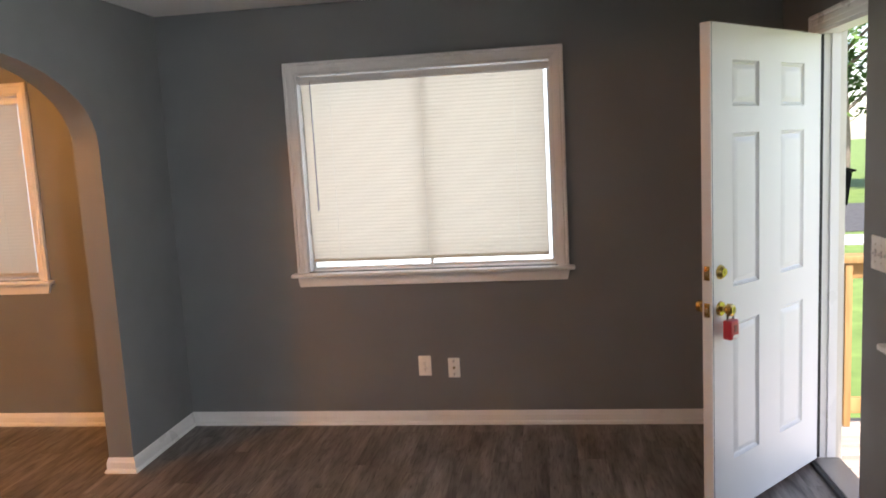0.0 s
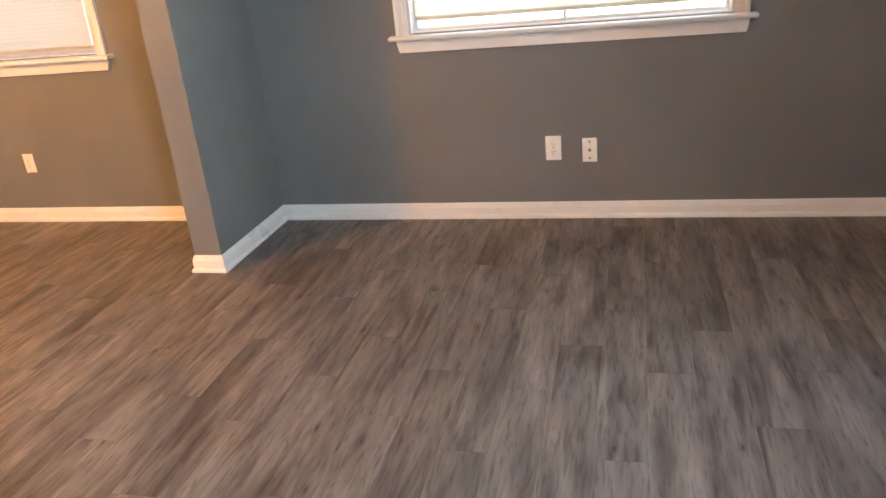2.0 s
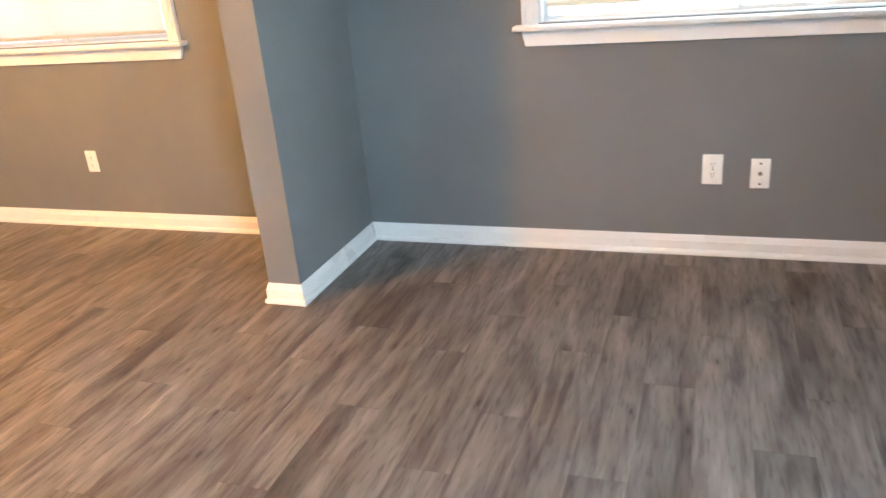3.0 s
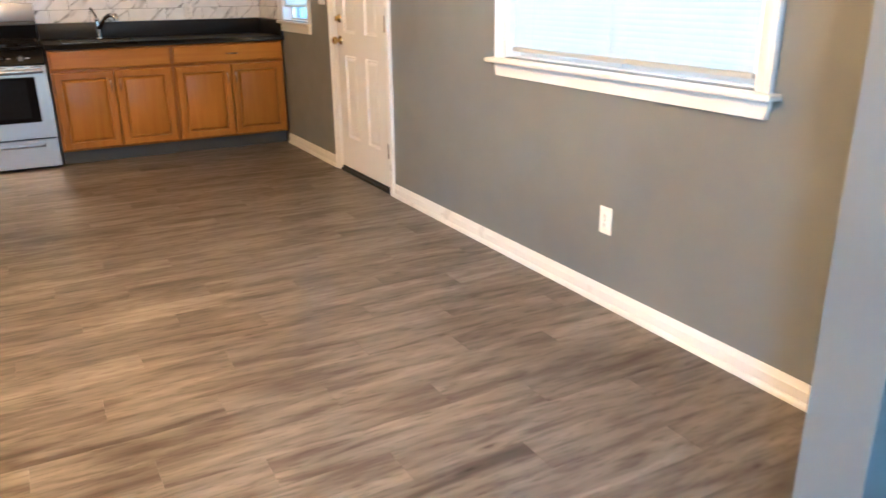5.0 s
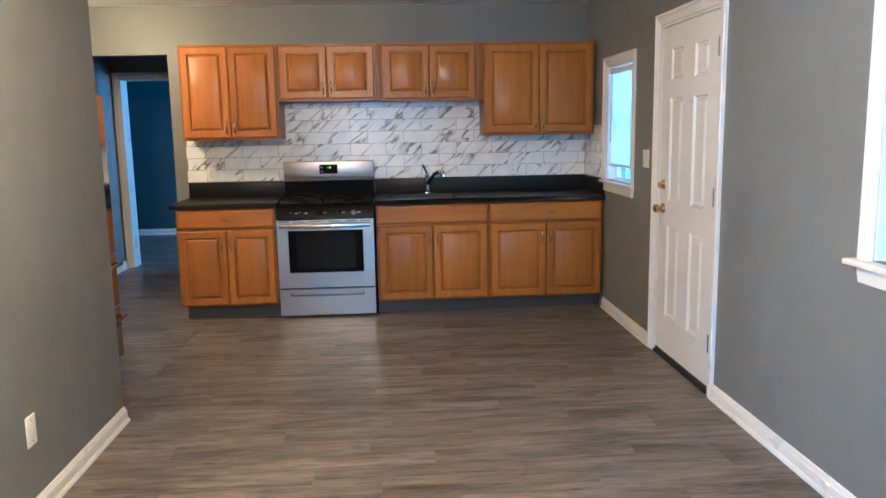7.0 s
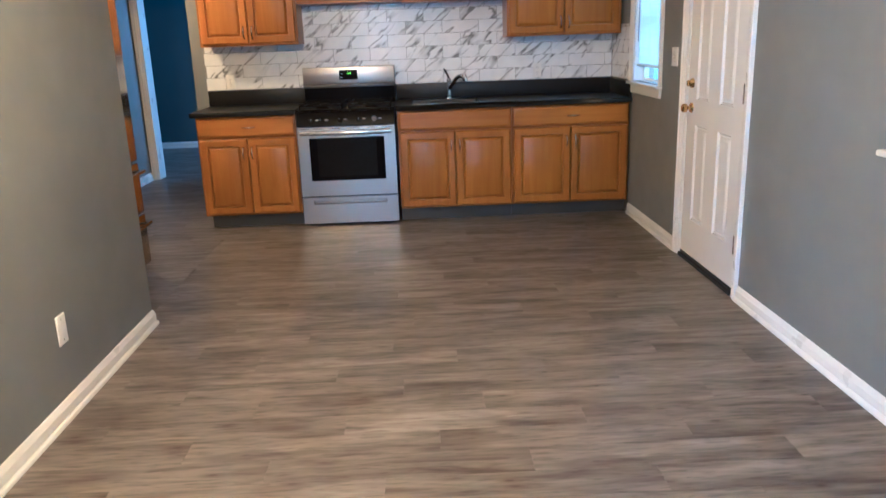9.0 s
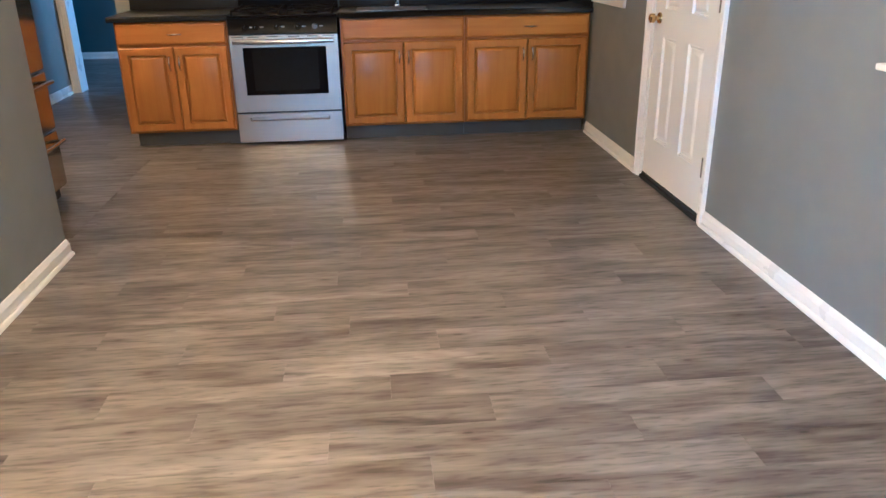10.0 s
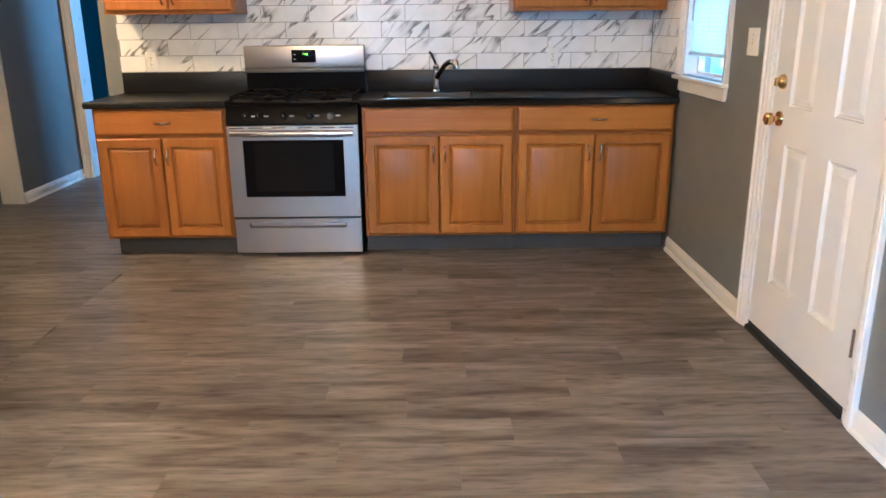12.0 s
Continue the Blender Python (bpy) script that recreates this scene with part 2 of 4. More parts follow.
def cyl(bm, p0, p1, r0, r1=None, sides=24):
    p0, p1 = Vector(p0), Vector(p1)
    d = p1 - p0
    m = Matrix.Translation((p0 + p1) / 2) @ d.to_track_quat("Z", "Y").to_matrix().to_4x4()
    bmesh.ops.create_cone(bm, cap_ends=True, segments=sides, radius1=r0, radius2=r0 if r1 is None else r1, depth=d.length, matrix=m)
    return bm


def ball(bm, c, r, scale=(1, 1, 1)):
    bmesh.ops.create_uvsphere(bm, u_segments=20, v_segments=12, radius=r, matrix=Matrix.Translation(c) @ Matrix.Diagonal((*scale, 1)))
    return bm


def tube(bm, points, radius, sides=12):
    """A round bar along the points."""
    pts = [Vector(p) for p in points]
    rings = []
    for i, p in enumerate(pts):
        d = (pts[min(i + 1, len(pts) - 1)] - pts[max(i - 1, 0)]).normalized()
        a = d.orthogonal().normalized() if i == 0 else (rings[-1][1] - d * rings[-1][1].dot(d)).normalized()
        b = d.cross(a)
        r = radius[i] if isinstance(radius, (list, tuple)) else radius
        rings.append(([bm.verts.new(p + (a * math.cos(k * math.tau / sides) + b * math.sin(k * math.tau / sides)) * r) for k in range(sides)], a))
    for (u, _), (v, _) in zip(rings, rings[1:]):
        for k in range(sides):
            bm.faces.new((u[k], u[(k + 1) % sides], v[(k + 1) % sides], v[k]))
    bm.faces.new(list(reversed(rings[0][0])))
    bm.faces.new(rings[-1][0])
    return bm


def finish(bm, name, material, smooth=30):
    bmesh.ops.recalc_face_normals(bm, faces=bm.faces)
    me = bpy.data.meshes.new(name)
    bm.to_mesh(me)
    bm.free()
    me.materials.append(material)
    if smooth:
        me.shade_smooth()
        me.set_sharp_from_angle(angle=radians(smooth))
    return me


def part(name, bm, material, parent, label="", at=None):
    ob = new(name, finish(bm, name, material) if isinstance(bm, bmesh.types.BMesh) else bm)
    ob.parent = parent
    if at is not None:
        ob.matrix_basis = at
    if label:
        ob["label"] = label
    return ob


def thing(name, m, label, category, group="", kind=""):
    ob = new(name)
    ob.matrix_world = m
    ob.empty_display_size = 0.1
    return tagged(ob, label, category, group, kind)


def structure(name, bm, material, label, category):
    return tagged(new(name, finish(bm, name, material)), label, category, "", "structure")


def setting(name, m, label, category):
    return thing(name, m, label, category, "", "structure")


def bm_box(*a, **k):
    return box(bmesh.new(), *a, **k)


def holed(bm, axis, a0, a1, z0, z1, c0, c1, holes=()):
    """A slab along x or y from a0 to a1, c0 to c1 thick, with rectangular holes (a0, a1, z0, z1) right through it."""
    A = sorted({a0, a1, *[h[0] for h in holes], *[h[1] for h in holes]})
    Z = sorted({z0, z1, *[h[2] for h in holes], *[h[3] for h in holes]})
    A = [a for a in A if a0 <= a <= a1]
    Z = [z for z in Z if z0 <= z <= z1]

    def solid(i, j):
        if not (0 <= i < len(A) - 1 and 0 <= j < len(Z) - 1):
            return False
        a, z = (A[i] + A[i + 1]) / 2, (Z[j] + Z[j + 1]) / 2
        return not any(h[0] < a < h[1] and h[2] < z < h[3] for h in holes)

    def P(a, c, z):
        return (a, c, z) if axis == "x" else (c, a, z)

    def quad(*ps):
        bm.faces.new([bm.verts.new(p) for p in ps])

    for i in range(len(A) - 1):
        for j in range(len(Z) - 1):
            if not solid(i, j):
                continue
            p, q, u, v = A[i], A[i + 1], Z[j], Z[j + 1]
            for c in (c0, c1):
                quad(P(p, c, u), P(q, c, u), P(q, c, v), P(p, c, v))
            if not solid(i - 1, j):
                quad(P(p, c0, u), P(p, c1, u), P(p, c1, v), P(p, c0, v))
            if not solid(i + 1, j):
                quad(P(q, c0, u), P(q, c1, u), P(q, c1, v), P(q, c0, v))
            if not solid(i, j - 1):
                quad(P(p, c0, u), P(q, c0, u), P(q, c1, u), P(p, c1, u))
            if not solid(i, j + 1):
                quad(P(p, c0, v), P(q, c0, v), P(q, c1, v), P(p, c1, v))
    bmesh.ops.remove_doubles(bm, verts=bm.verts, dist=1e-5)
    return bm


def rings(bm, x0, x1, z0, z1, y, steps, side=-1):
    """Concentric rectangles in the xz plane: steps of (inset, depth behind y), closed in the middle. side: which way the face looks along y."""
    loops = []
    for inset, depth in steps:
        yy = y - side * depth
        loops.append([bm.verts.new(p) for p in ((x0 + inset, yy, z0 + inset), (x1 - inset, yy, z0 + inset), (x1 - inset, yy, z1 - inset), (x0 + inset, yy, z1 - inset))])
    for u, v in zip(loops, loops[1:]):
        for k in range(4):
            bm.faces.new((u[k], u[(k + 1) % 4], v[(k + 1) % 4], v[k]))
    bm.faces.new(loops[-1])
    return loops[0]


# large structure: walls, ceilings, ground under the floor
NORTH, TOP = 4.20, 2.64
WEST, HALLW, FARW = -8.94, -10.86, -13.6
WIN_LIVING, WIN_DINING, WIN_KITCHEN = (-1.650, -0.128, 0.977, 2.175), (-4.905, -3.455, 0.984, 2.175), (-8.295, -7.665, 1.05, 1.92)
BACKDOOR = (-7.115, -6.24, -0.02, 2.075)
structure("wall_north", holed(bmesh.new(), "x", WEST - 0.12, 1.23, -0.05, TOP, NORTH, NORTH + 0.16, (WIN_LIVING, WIN_DINING, WIN_KITCHEN, BACKDOOR)), WALL, "long grey painted wall with three windows and a back door", "wall")
structure("wall_west", holed(bmesh.new(), "y", -0.42, NORTH, -0.05, TOP, WEST - 0.12, WEST, ((-0.30, 0.68, -0.05, 2.107),)), WALL, "grey painted kitchen wall with an open passage to the hall", "wall")
structure("wall_east", holed(bmesh.new(), "y", 2.60, NORTH, -0.05, TOP, 1.13, 1.23, ((2.66, 3.655, -0.02, 2.15),)), WALL, "grey painted wall around the open front door", "wall")
# The second opening is unseen, added to bring more daylight into the living room.
WIN_FRONT, WIN_ADDED = (0.74, 2.24, 0.977, 2.175), (-1.75, -0.25, 0.977, 2.175)
structure("wall_east_jog", holed(bmesh.new(), "y", -2.15, 2.60, -0.05, TOP, 0.94, 1.23, (WIN_FRONT, WIN_ADDED)), WALL, "grey painted wall that steps forward beside the front door", "wall")
structure("wall_south_living", bm_box(-2.645, 0.94, -2.15, -2.0, -0.05, TOP), WALL, "plain grey painted wall", "wall")
structure("wall_south_dining", bm_box(-6.20, -2.645, 0.95, 1.09, -0.05, TOP), WALL, "grey painted dining room wall that ends at the kitchen", "wall")
structure("wall_fridge_side", bm_box(-6.20, -6.08, -0.42, 0.95, -0.05, TOP), WALL, "grey painted wall beside the refrigerator", "wall")
structure("wall_south_kitchen", bm_box(WEST, -6.20, -0.42, -0.30, -0.05, TOP), WALL, "grey painted wall behind the refrigerator", "wall")
structure("wall_hall_south", holed(bmesh.new(), "x", HALLW, WEST - 0.12, -0.05, TOP, -0.62, -0.45, ((-9.80, -9.12, -0.05, 2.05),)), WALL, "grey painted hall wall with a doorway", "wall")
structure("wall_hall_north", bm_box(HALLW, WEST - 0.12, 0.68, 0.80, -0.05, TOP), WALL, "grey painted hall wall", "wall")
structure("wall_hall_end", holed(bmesh.new(), "y", -0.62, 0.80, -0.05, TOP, HALLW - 0.11, HALLW, ((-0.38, 0.46, -0.05, 2.05),)), WALL, "grey painted wall with a doorway to the blue room", "wall")
structure("wall_blue_room_west", bm_box(FARW - 0.1, FARW, -2.4, 2.4, -0.05, TOP), BLUE, "dark blue painted wall of the far room", "wall")
# Its hole is unseen, cut only to let the lamp outside shine in.
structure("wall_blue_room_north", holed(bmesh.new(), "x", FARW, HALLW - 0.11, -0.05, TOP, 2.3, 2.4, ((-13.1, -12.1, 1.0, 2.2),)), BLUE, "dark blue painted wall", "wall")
structure("wall_blue_room_south", bm_box(FARW, HALLW - 0.11, -2.4, -2.3, -0.05, TOP), BLUE, "dark blue painted wall", "wall")
structure("wall_blue_room_east", holed(bmesh.new(), "y", -2.3, 2.3, -0.05, TOP, HALLW - 0.115, HALLW - 0.2, ((-0.38, 0.46, -0.05, 2.05),)), BLUE, "dark blue painted wall around a doorway", "wall")
structure("wall_side_room", bm_box(-10.0, -8.8, -1.9, -1.8, -0.05, TOP), WALL, "grey wall of the room beyond the hall", "wall")
# Two unseen walls, added to block sky light that leaked into the hall.
structure("wall_side_room_west", bm_box(-10.0, -9.9, -1.8, -0.62, -0.05, TOP), WALL, "unseen grey side wall that keeps sky light out of the hall", "wall")
structure("wall_side_room_east", bm_box(-8.9, -8.8, -1.8, -0.42, -0.05, TOP), WALL, "unseen grey side wall that keeps sky light out of the hall", "wall")


def arch_wall():
    """The wall between living and dining room: a wide opening with a flattened arch."""
    bm = bmesh.new()
    y0, y1, s0, s1, spring, rise = 1.09, NORTH, 1.59, 3.474, 1.79, 0.43
    mid, half = (s0 + s1) / 2, (s1 - s0) / 2
    N = 40
    curve = [(mid - half * math.cos(math.pi * k / N), spring + rise * math.sin(math.pi * k / N) ** 0.92) for k in range(N + 1)]
    low = [(y0, -0.05), (s0, -0.05)] + curve + [(s1, -0.05), (y1, -0.05)]
    for x in (-2.645, -2.50):
        f = [[bm.verts.new((x, y, z)) for y, z in c] for c in ([(y0, -0.05), (s0, -0.05), (s0, spring), (s0, TOP), (y0, TOP)], [(s1, -0.05), (y1, -0.05), (y1, TOP), (s1, TOP), (s1, spring)])]
        for loop in f:
            bm.faces.new(loop)
        for (ya, za), (yb, zb) in zip(curve, curve[1:]):
            bm.faces.new([bm.verts.new(p) for p in ((x, ya, za), (x, yb, zb), (x, yb, TOP), (x, ya, TOP))])
    for (ya, za), (yb, zb) in zip(low, low[1:]):
        bm.faces.new([bm.verts.new(p) for p in ((-2.645, ya, za), (-2.50, ya, za), (-2.50, yb, zb), (-2.645, yb, zb))])
    bmesh.ops.remove_doubles(bm, verts=bm.verts, dist=1e-5)
    return structure("wall_arch", bm, WALL, "grey painted partition with a wide arched opening", "wall")


arch_wall()
structure("wall_arch_south", bm_box(-2.645, -2.50, -2.0, 0.95, -0.05, TOP), WALL, "grey painted living room wall", "wall")
structure("ceiling_living", bm_box(-2.49, 1.12, -1.99, NORTH - 0.01, 2.57, 2.62), CEIL, "white painted ceiling", "ceiling")
structure("ceiling_dining", bm_box(-9.0, -2.64, -0.41, NORTH - 0.01, 2.495, 2.60), CEIL, "white painted ceiling", "ceiling")
structure("ceiling_hall", bm_box(-13.6, -9.06, -2.3, 2.3, 2.45, 2.55), CEIL, "white painted ceiling", "ceiling")
# Unseen; its eaves reach out to keep sun off the jamb and backdrop.
structure("roof", bm_box(-13.8, 1.52, -2.6, 5.45, 2.65, 2.8), SIDING, "unseen flat closing roof over the rooms, eaves drawn out to block sun", "roof")
structure("floor", bm_box(-13.7, 1.23, -2.4, NORTH + 0.1, -0.12, -0.006), KICK, "grey vinyl plank floor running through all rooms", "floor")


# baseboards
def skirting(name, p0, p1, normal, e0=0, e1=0):
    """A moulded baseboard with its shoe from p0 to p1; e: 1 lengthens the outer edge round a corner, -1 shortens it in one."""
    prof = [(0, 0), (0.0215, 0), (0.0215, 0.009), (0.019, 0.016), (0.0135, 0.021), (0.0085, 0.0215), (0.0085, 0.0235), (0.0125, 0.0245), (0.0125, 0.060), (0.0095, 0.064), (0.0085, 0.071), (0.003, 0.084), (0, 0.086)]
    p0, p1, n = Vector((*p0, 0)), Vector((*p1, 0)), Vector((*normal, 0))
    d = (p1 - p0).normalized()
    bm = bmesh.new()
    a = [bm.verts.new(p0 + n * o - d * o * e0 + Vector((0, 0, z))) for o, z in prof]
    b = [bm.verts.new(p1 + n * o + d * o * e1 + Vector((0, 0, z))) for o, z in prof]
    for k in range(len(prof)):
        j = (k + 1) % len(prof)
        bm.faces.new((a[k], a[j], b[j], b[k]))
    bm.faces.new(a)
    bm.faces.new(b)
    return structure(name, bm, TRIM, "white painted baseboard with a rounded shoe", "baseboard")


skirting("baseboard", (-2.50, NORTH), (1.13, NORTH), (0, -1), -1, -1)
skirting("baseboard", (-2.50, 3.474), (-2.50, NORTH), (1, 0), 1, -1)
skirting("baseboard", (-2.645, 3.474), (-2.50, 3.474), (0, -1), 1, 1)
skirting("baseboard", (-2.645, 3.474), (-2.645, NORTH), (-1, 0), 1, -1)
skirting("baseboard", (-6.172, NORTH), (-2.645, NORTH), (0, -1), 0, -1)
skirting("baseboard", (-8.33, NORTH), (-7.185, NORTH), (0, -1), 0, 0)
skirting("baseboard", (-6.20, 1.09), (-2.645, 1.09), (0, 1), 1, -1)
skirting("baseboard", (-6.20, 0.95), (-6.20, 1.09), (-1, 0), 0, 1)
skirting("baseboard", (-2.645, 1.59), (-2.50, 1.59), (0, 1), 1, 1)
skirting("baseboard", (-2.645, 1.09), (-2.645, 1.59), (-1, 0), -1, 1)
skirting("baseboard", (-2.50, -2.0), (-2.50, 1.59), (1, 0), -1, 1)
skirting("baseboard", (1.13, 3.735), (1.13, NORTH), (-1, 0), 0, -1)
skirting("baseboard", (0.94, -2.0), (0.94, 2.60), (-1, 0), -1, 1)
skirting("baseboard", (HALLW, -0.45), (-9.80, -0.45), (0, 1), -1, 0)
skirting("baseboard", (WEST, 0.68), (WEST, 0.80), (1, 0), 1, 0)
skirting("baseboard", (FARW, -2.3), (FARW, 2.3), (1, 0), -1, -1)


# windows
def moulding(bm, p, q, c, wall_y=0.0):
    """One length of moulded casing; p(u) and q(u) give its ends (x, z) at a distance u from the opening's edge."""
    prof = [(0, 0), (0, 0.008), (0.06, 0.0105), (0.30, 0.0125), (0.36, 0.0160), (0.62, 0.0175), (0.70, 0.0140), (0.78, 0.0215), (0.94, 0.0225), (1.0, 0.0180), (1.0, 0)]
    a = [bm.verts.new((p(u * c)[0], wall_y - t, p(u * c)[1])) for u, t in prof]
    b = [bm.verts.new((q(u * c)[0], wall_y - t, q(u * c)[1])) for u, t in prof]
    for k in range(len(prof)):
        j = (k + 1) % len(prof)
        bm.faces.new((a[k], a[j], b[j], b[k]))
    bm.faces.new(a)
    bm.faces.new(b)
    return bm


def window(name, hole, label, sashes, at=None, horn=0.032, out=0.058):
    """A cased window, in the north wall unless placed elsewhere: casing, stool, apron, reveal, sash frame and panes."""
    x0, x1, z0, z1 = hole
    w = setting(name, at or pose(x0, NORTH, z0), label, "window")
    W, H, c = x1 - x0, z1 - z0, 0.066

    g = 0.0004
    part("casing_side", moulding(bmesh.new(), lambda u: (-u, -0.004), lambda u: (-u, H + u - g), c), TRIM, w)
    part("casing_side", moulding(bmesh.new(), lambda u: (W + u, -0.004), lambda u: (W + u, H + u - g), c), TRIM, w)
    part("casing_head", moulding(bmesh.new(), lambda u: (-u, H + u + g), lambda u: (W + u, H + u + g), c), TRIM, w)
    part("window_sill", bm_box(-c - horn, W + c + horn, -out, 0.03, -0.026, -0.0045, bevel=0.006, segments=3), TRIM, w)
    bm = bmesh.new()
    prof = [(-c, -0.0265), (-c, -0.045), (-c + 0.012, -0.088), (W + c - 0.012, -0.088), (W + c, -0.045), (W + c, -0.0265)]
    f = bm.faces.new([bm.verts.new((x, -0.018, z)) for x, z in prof])
    ex = bmesh.ops.extrude_face_region(bm, geom=[f])
    bmesh.ops.translate(bm, verts=[v for v in ex["geom"] if isinstance(v, bmesh.types.BMVert)], vec=(0, 0.018, 0))
    part("apron", bm, TRIM, w)
    bm = bmesh.new()
    box(bm, 0.0005, 0.012, 0.001, 0.12, 0, H)
    box(bm, W - 0.012, W - 0.0005, 0.001, 0.12, 0, H)
    box(bm, 0.0125, W - 0.0125, 0.001, 0.12, H - 0.012, H - 0.0005)
    box(bm, 0.0125, W - 0.0125, 0.031, 0.12, -0.003, 0.003)
    part("reveal", bm, TRIM, w)
    if sashes == "double":
        spans = [(0.012, W / 2 + 0.008, 0.085), (W / 2 - 0.008, W - 0.012, 0.105)]
        boxes = [(a, b, 0.003, H - 0.012, y) for a, b, y in spans]
    else:
        boxes = [(0.012, W - 0.012, H * 0.5 - 0.015, H - 0.012, 0.105), (0.012, W - 0.012, 0.003, H * 0.5 + 0.015, 0.085)]
    for a, b, u, v, y in boxes:
        bm = holed(bmesh.new(), "x", a, b, u, v, y - 0.009, y + 0.009, ((a + 0.016, b - 0.016, u + 0.016, v - 0.016),))
        s = part("window_frame", bm, TRIM, w)
        p = part("pane", bm_box(a + 0.015, b - 0.015, y - 0.002, y + 0.002, u + 0.015, v - 0.015), GLASS, s)
        p.visible_shadow = False
    return w


def blind(hole, label, drop, wand_side, gap):
    """A closed mini blind inside the reveal: head rail, slats, bottom rail, tilt wand and cords."""
    x0, x1, z0, z1 = hole
    W, H = x1 - x0, z1 - z0
    g0, g1 = gap
    b = thing("window_blind", pose(x0, NORTH, z1), label, "blind", "blinds in the windows")
    L, R = g0, W - g1
    part("head_rail", bm_box(0.014, W - 0.014, 0.012, 0.045, -0.062, -0.024, bevel=0.002), TRIM, b)
    pitch, tilt = 0.0222, radians(74)
    n = int((drop - 0.085) / pitch)
    bm = bmesh.new()
    rows = []
    for k in range(5):
        s = (k / 4 - 0.5) * 0.0262
        bow = 0.0012 * (1 - (2 * k / 4 - 1) ** 2)
        y, z = s * math.cos(tilt) + bow * math.sin(tilt), s * math.sin(tilt) - bow * math.cos(tilt)
        rows.append([bm.verts.new((x, y, z)) for x in (L, R)])
    for p, q in zip(rows, rows[1:]):
        bm.faces.new((p[0], p[1], q[1], q[0]))
    me = finish(bm, "slat", SLAT, 60)
    for k in range(n):
        part("slat", me, None, b, at=pose(0, 0.030 + random.uniform(-0.0003, 0.0003), -0.071 - k * pitch, random.uniform(-0.5, 0.5), random.uniform(-0.03, 0.03), 0))
    zb = -0.071 - n * pitch
    part("bottom_rail", bm_box(L, R, 0.016, 0.046, zb - 0.004, zb + 0.014, bevel=0.003), SLAT, b)
    for f in (0.12, 0.5, 0.88):
        x = L + (R - L) * f
        part("ladder_cord", cyl(cyl(bmesh.new(), (x, 0.0155, -0.06), (x, 0.0155, zb), 0.0007, sides=6), (x, 0.046, -0.06), (x, 0.046, zb), 0.0007, sides=6), PLASTIC, b)
    wx = L + 0.06 if wand_side < 0 else R - 0.06
    part("tilt_wand", cyl(bmesh.new(), (wx, 0.010, -0.055), (wx, 0.006, -min(0.82, drop * 0.75)), 0.0038, 0.0045, 8), plain("grey_acrylic", (0.35, 0.33, 0.36), 0.2), b, "grey plastic tilt wand")
    part("wand_hook", cyl(bmesh.new(), (wx, 0.012, -0.045), (wx, 0.009, -0.06), 0.003, sides=8), CHROME, b)
    return b


window("window_1", WIN_LIVING, "white cased living room window with a deep sill", "double")
window("window_2", WIN_DINING, "white cased dining room window with a deep sill", "double")
window("window_3", WIN_KITCHEN, "narrow white cased kitchen window beside the counter", "hung", None, 0.010, 0.040)
window("window_4", WIN_FRONT, "white cased front window facing the porch", "double", pose(0.94, WIN_FRONT[1], WIN_FRONT[2], 0, 0, -90))
# Unseen window, added around the opening for the extra daylight.
window("added_window", WIN_ADDED, "unseen white cased window added to let daylight into the living room", "double", pose(0.94, WIN_ADDED[1], WIN_ADDED[2], 0, 0, -90))
blind(WIN_LIVING, "closed cream vinyl mini blind glowing with daylight", 1.165, -1, (0.030, 0.046))
blind(WIN_DINING, "closed cream vinyl mini blind in the dining window", 1.175, -1, (0.036, 0.04))
blind(WIN_KITCHEN, "cream mini blind drawn most of the way down", 0.775, -1, (0.02, 0.02))


# doors
def six_panel(owner, W, H, T):
    """A six-panel slab from x 0 to W, y 0 to T, hinged at x = W."""
    sx = [0.142 * W / 0.83, 0.332 * W / 0.83, 0.498 * W / 0.83, 0.688 * W / 0.83]
    zs = [(0.115 * H, 0.405 * H), (0.480 * H, 0.790 * H), (0.842 * H, 0.933 * H)]
    holes = [(a, b, u, v) for a, b in ((sx[0], sx[1]), (sx[2], sx[3])) for u, v in zs]
    part("slab", holed(bmesh.new(), "x", 0, W, 0, H, 0, T, holes), DOORP, owner)
    steps = [(0, 0), (0.004, 0.009), (0.009, 0.004), (0.013, 0.010), (0.018, 0.012), (0.040, 0.001), (0.044, 0.001)]
    for a, b, u, v in holes:
        bm = bmesh.new()
        rings(bm, a, b, u, v, 0.0, steps, -1)
        rings(bm, a, b, u, v, T, steps, 1)
        part("panel", bm, DOORP, owner)


def knob(owner, x, z, y, side, material, keyed):
    """A round knob with its rose; side: -1 looks to -y."""
    bm = cyl(bmesh.new(), (x, y, z), (x, y + side * 0.008, z), 0.032, 0.029)
    cyl(bm, (x, y + side * 0.008, z), (x, y + side * 0.03, z), 0.012, 0.011, 16)
    cyl(bm, (x, y + side * 0.026, z), (x, y + side * 0.036, z), 0.013, 0.025, 20)
    cyl(bm, (x, y + side * 0.036, z), (x, y + side * 0.056, z), 0.0265, 0.0255, 20)
    cyl(bm, (x, y + side * 0.056, z), (x, y + side * 0.062, z), 0.0255, 0.016, 20)
    k = part("door_knob", bm, material, owner, "polished brass knob")
    if keyed:
        part("keyway", bm_box(x - 0.002, x + 0.002, y + side * 0.0622, y + side * 0.063, z - 0.006, z + 0.006), SLOT, k)
    return k


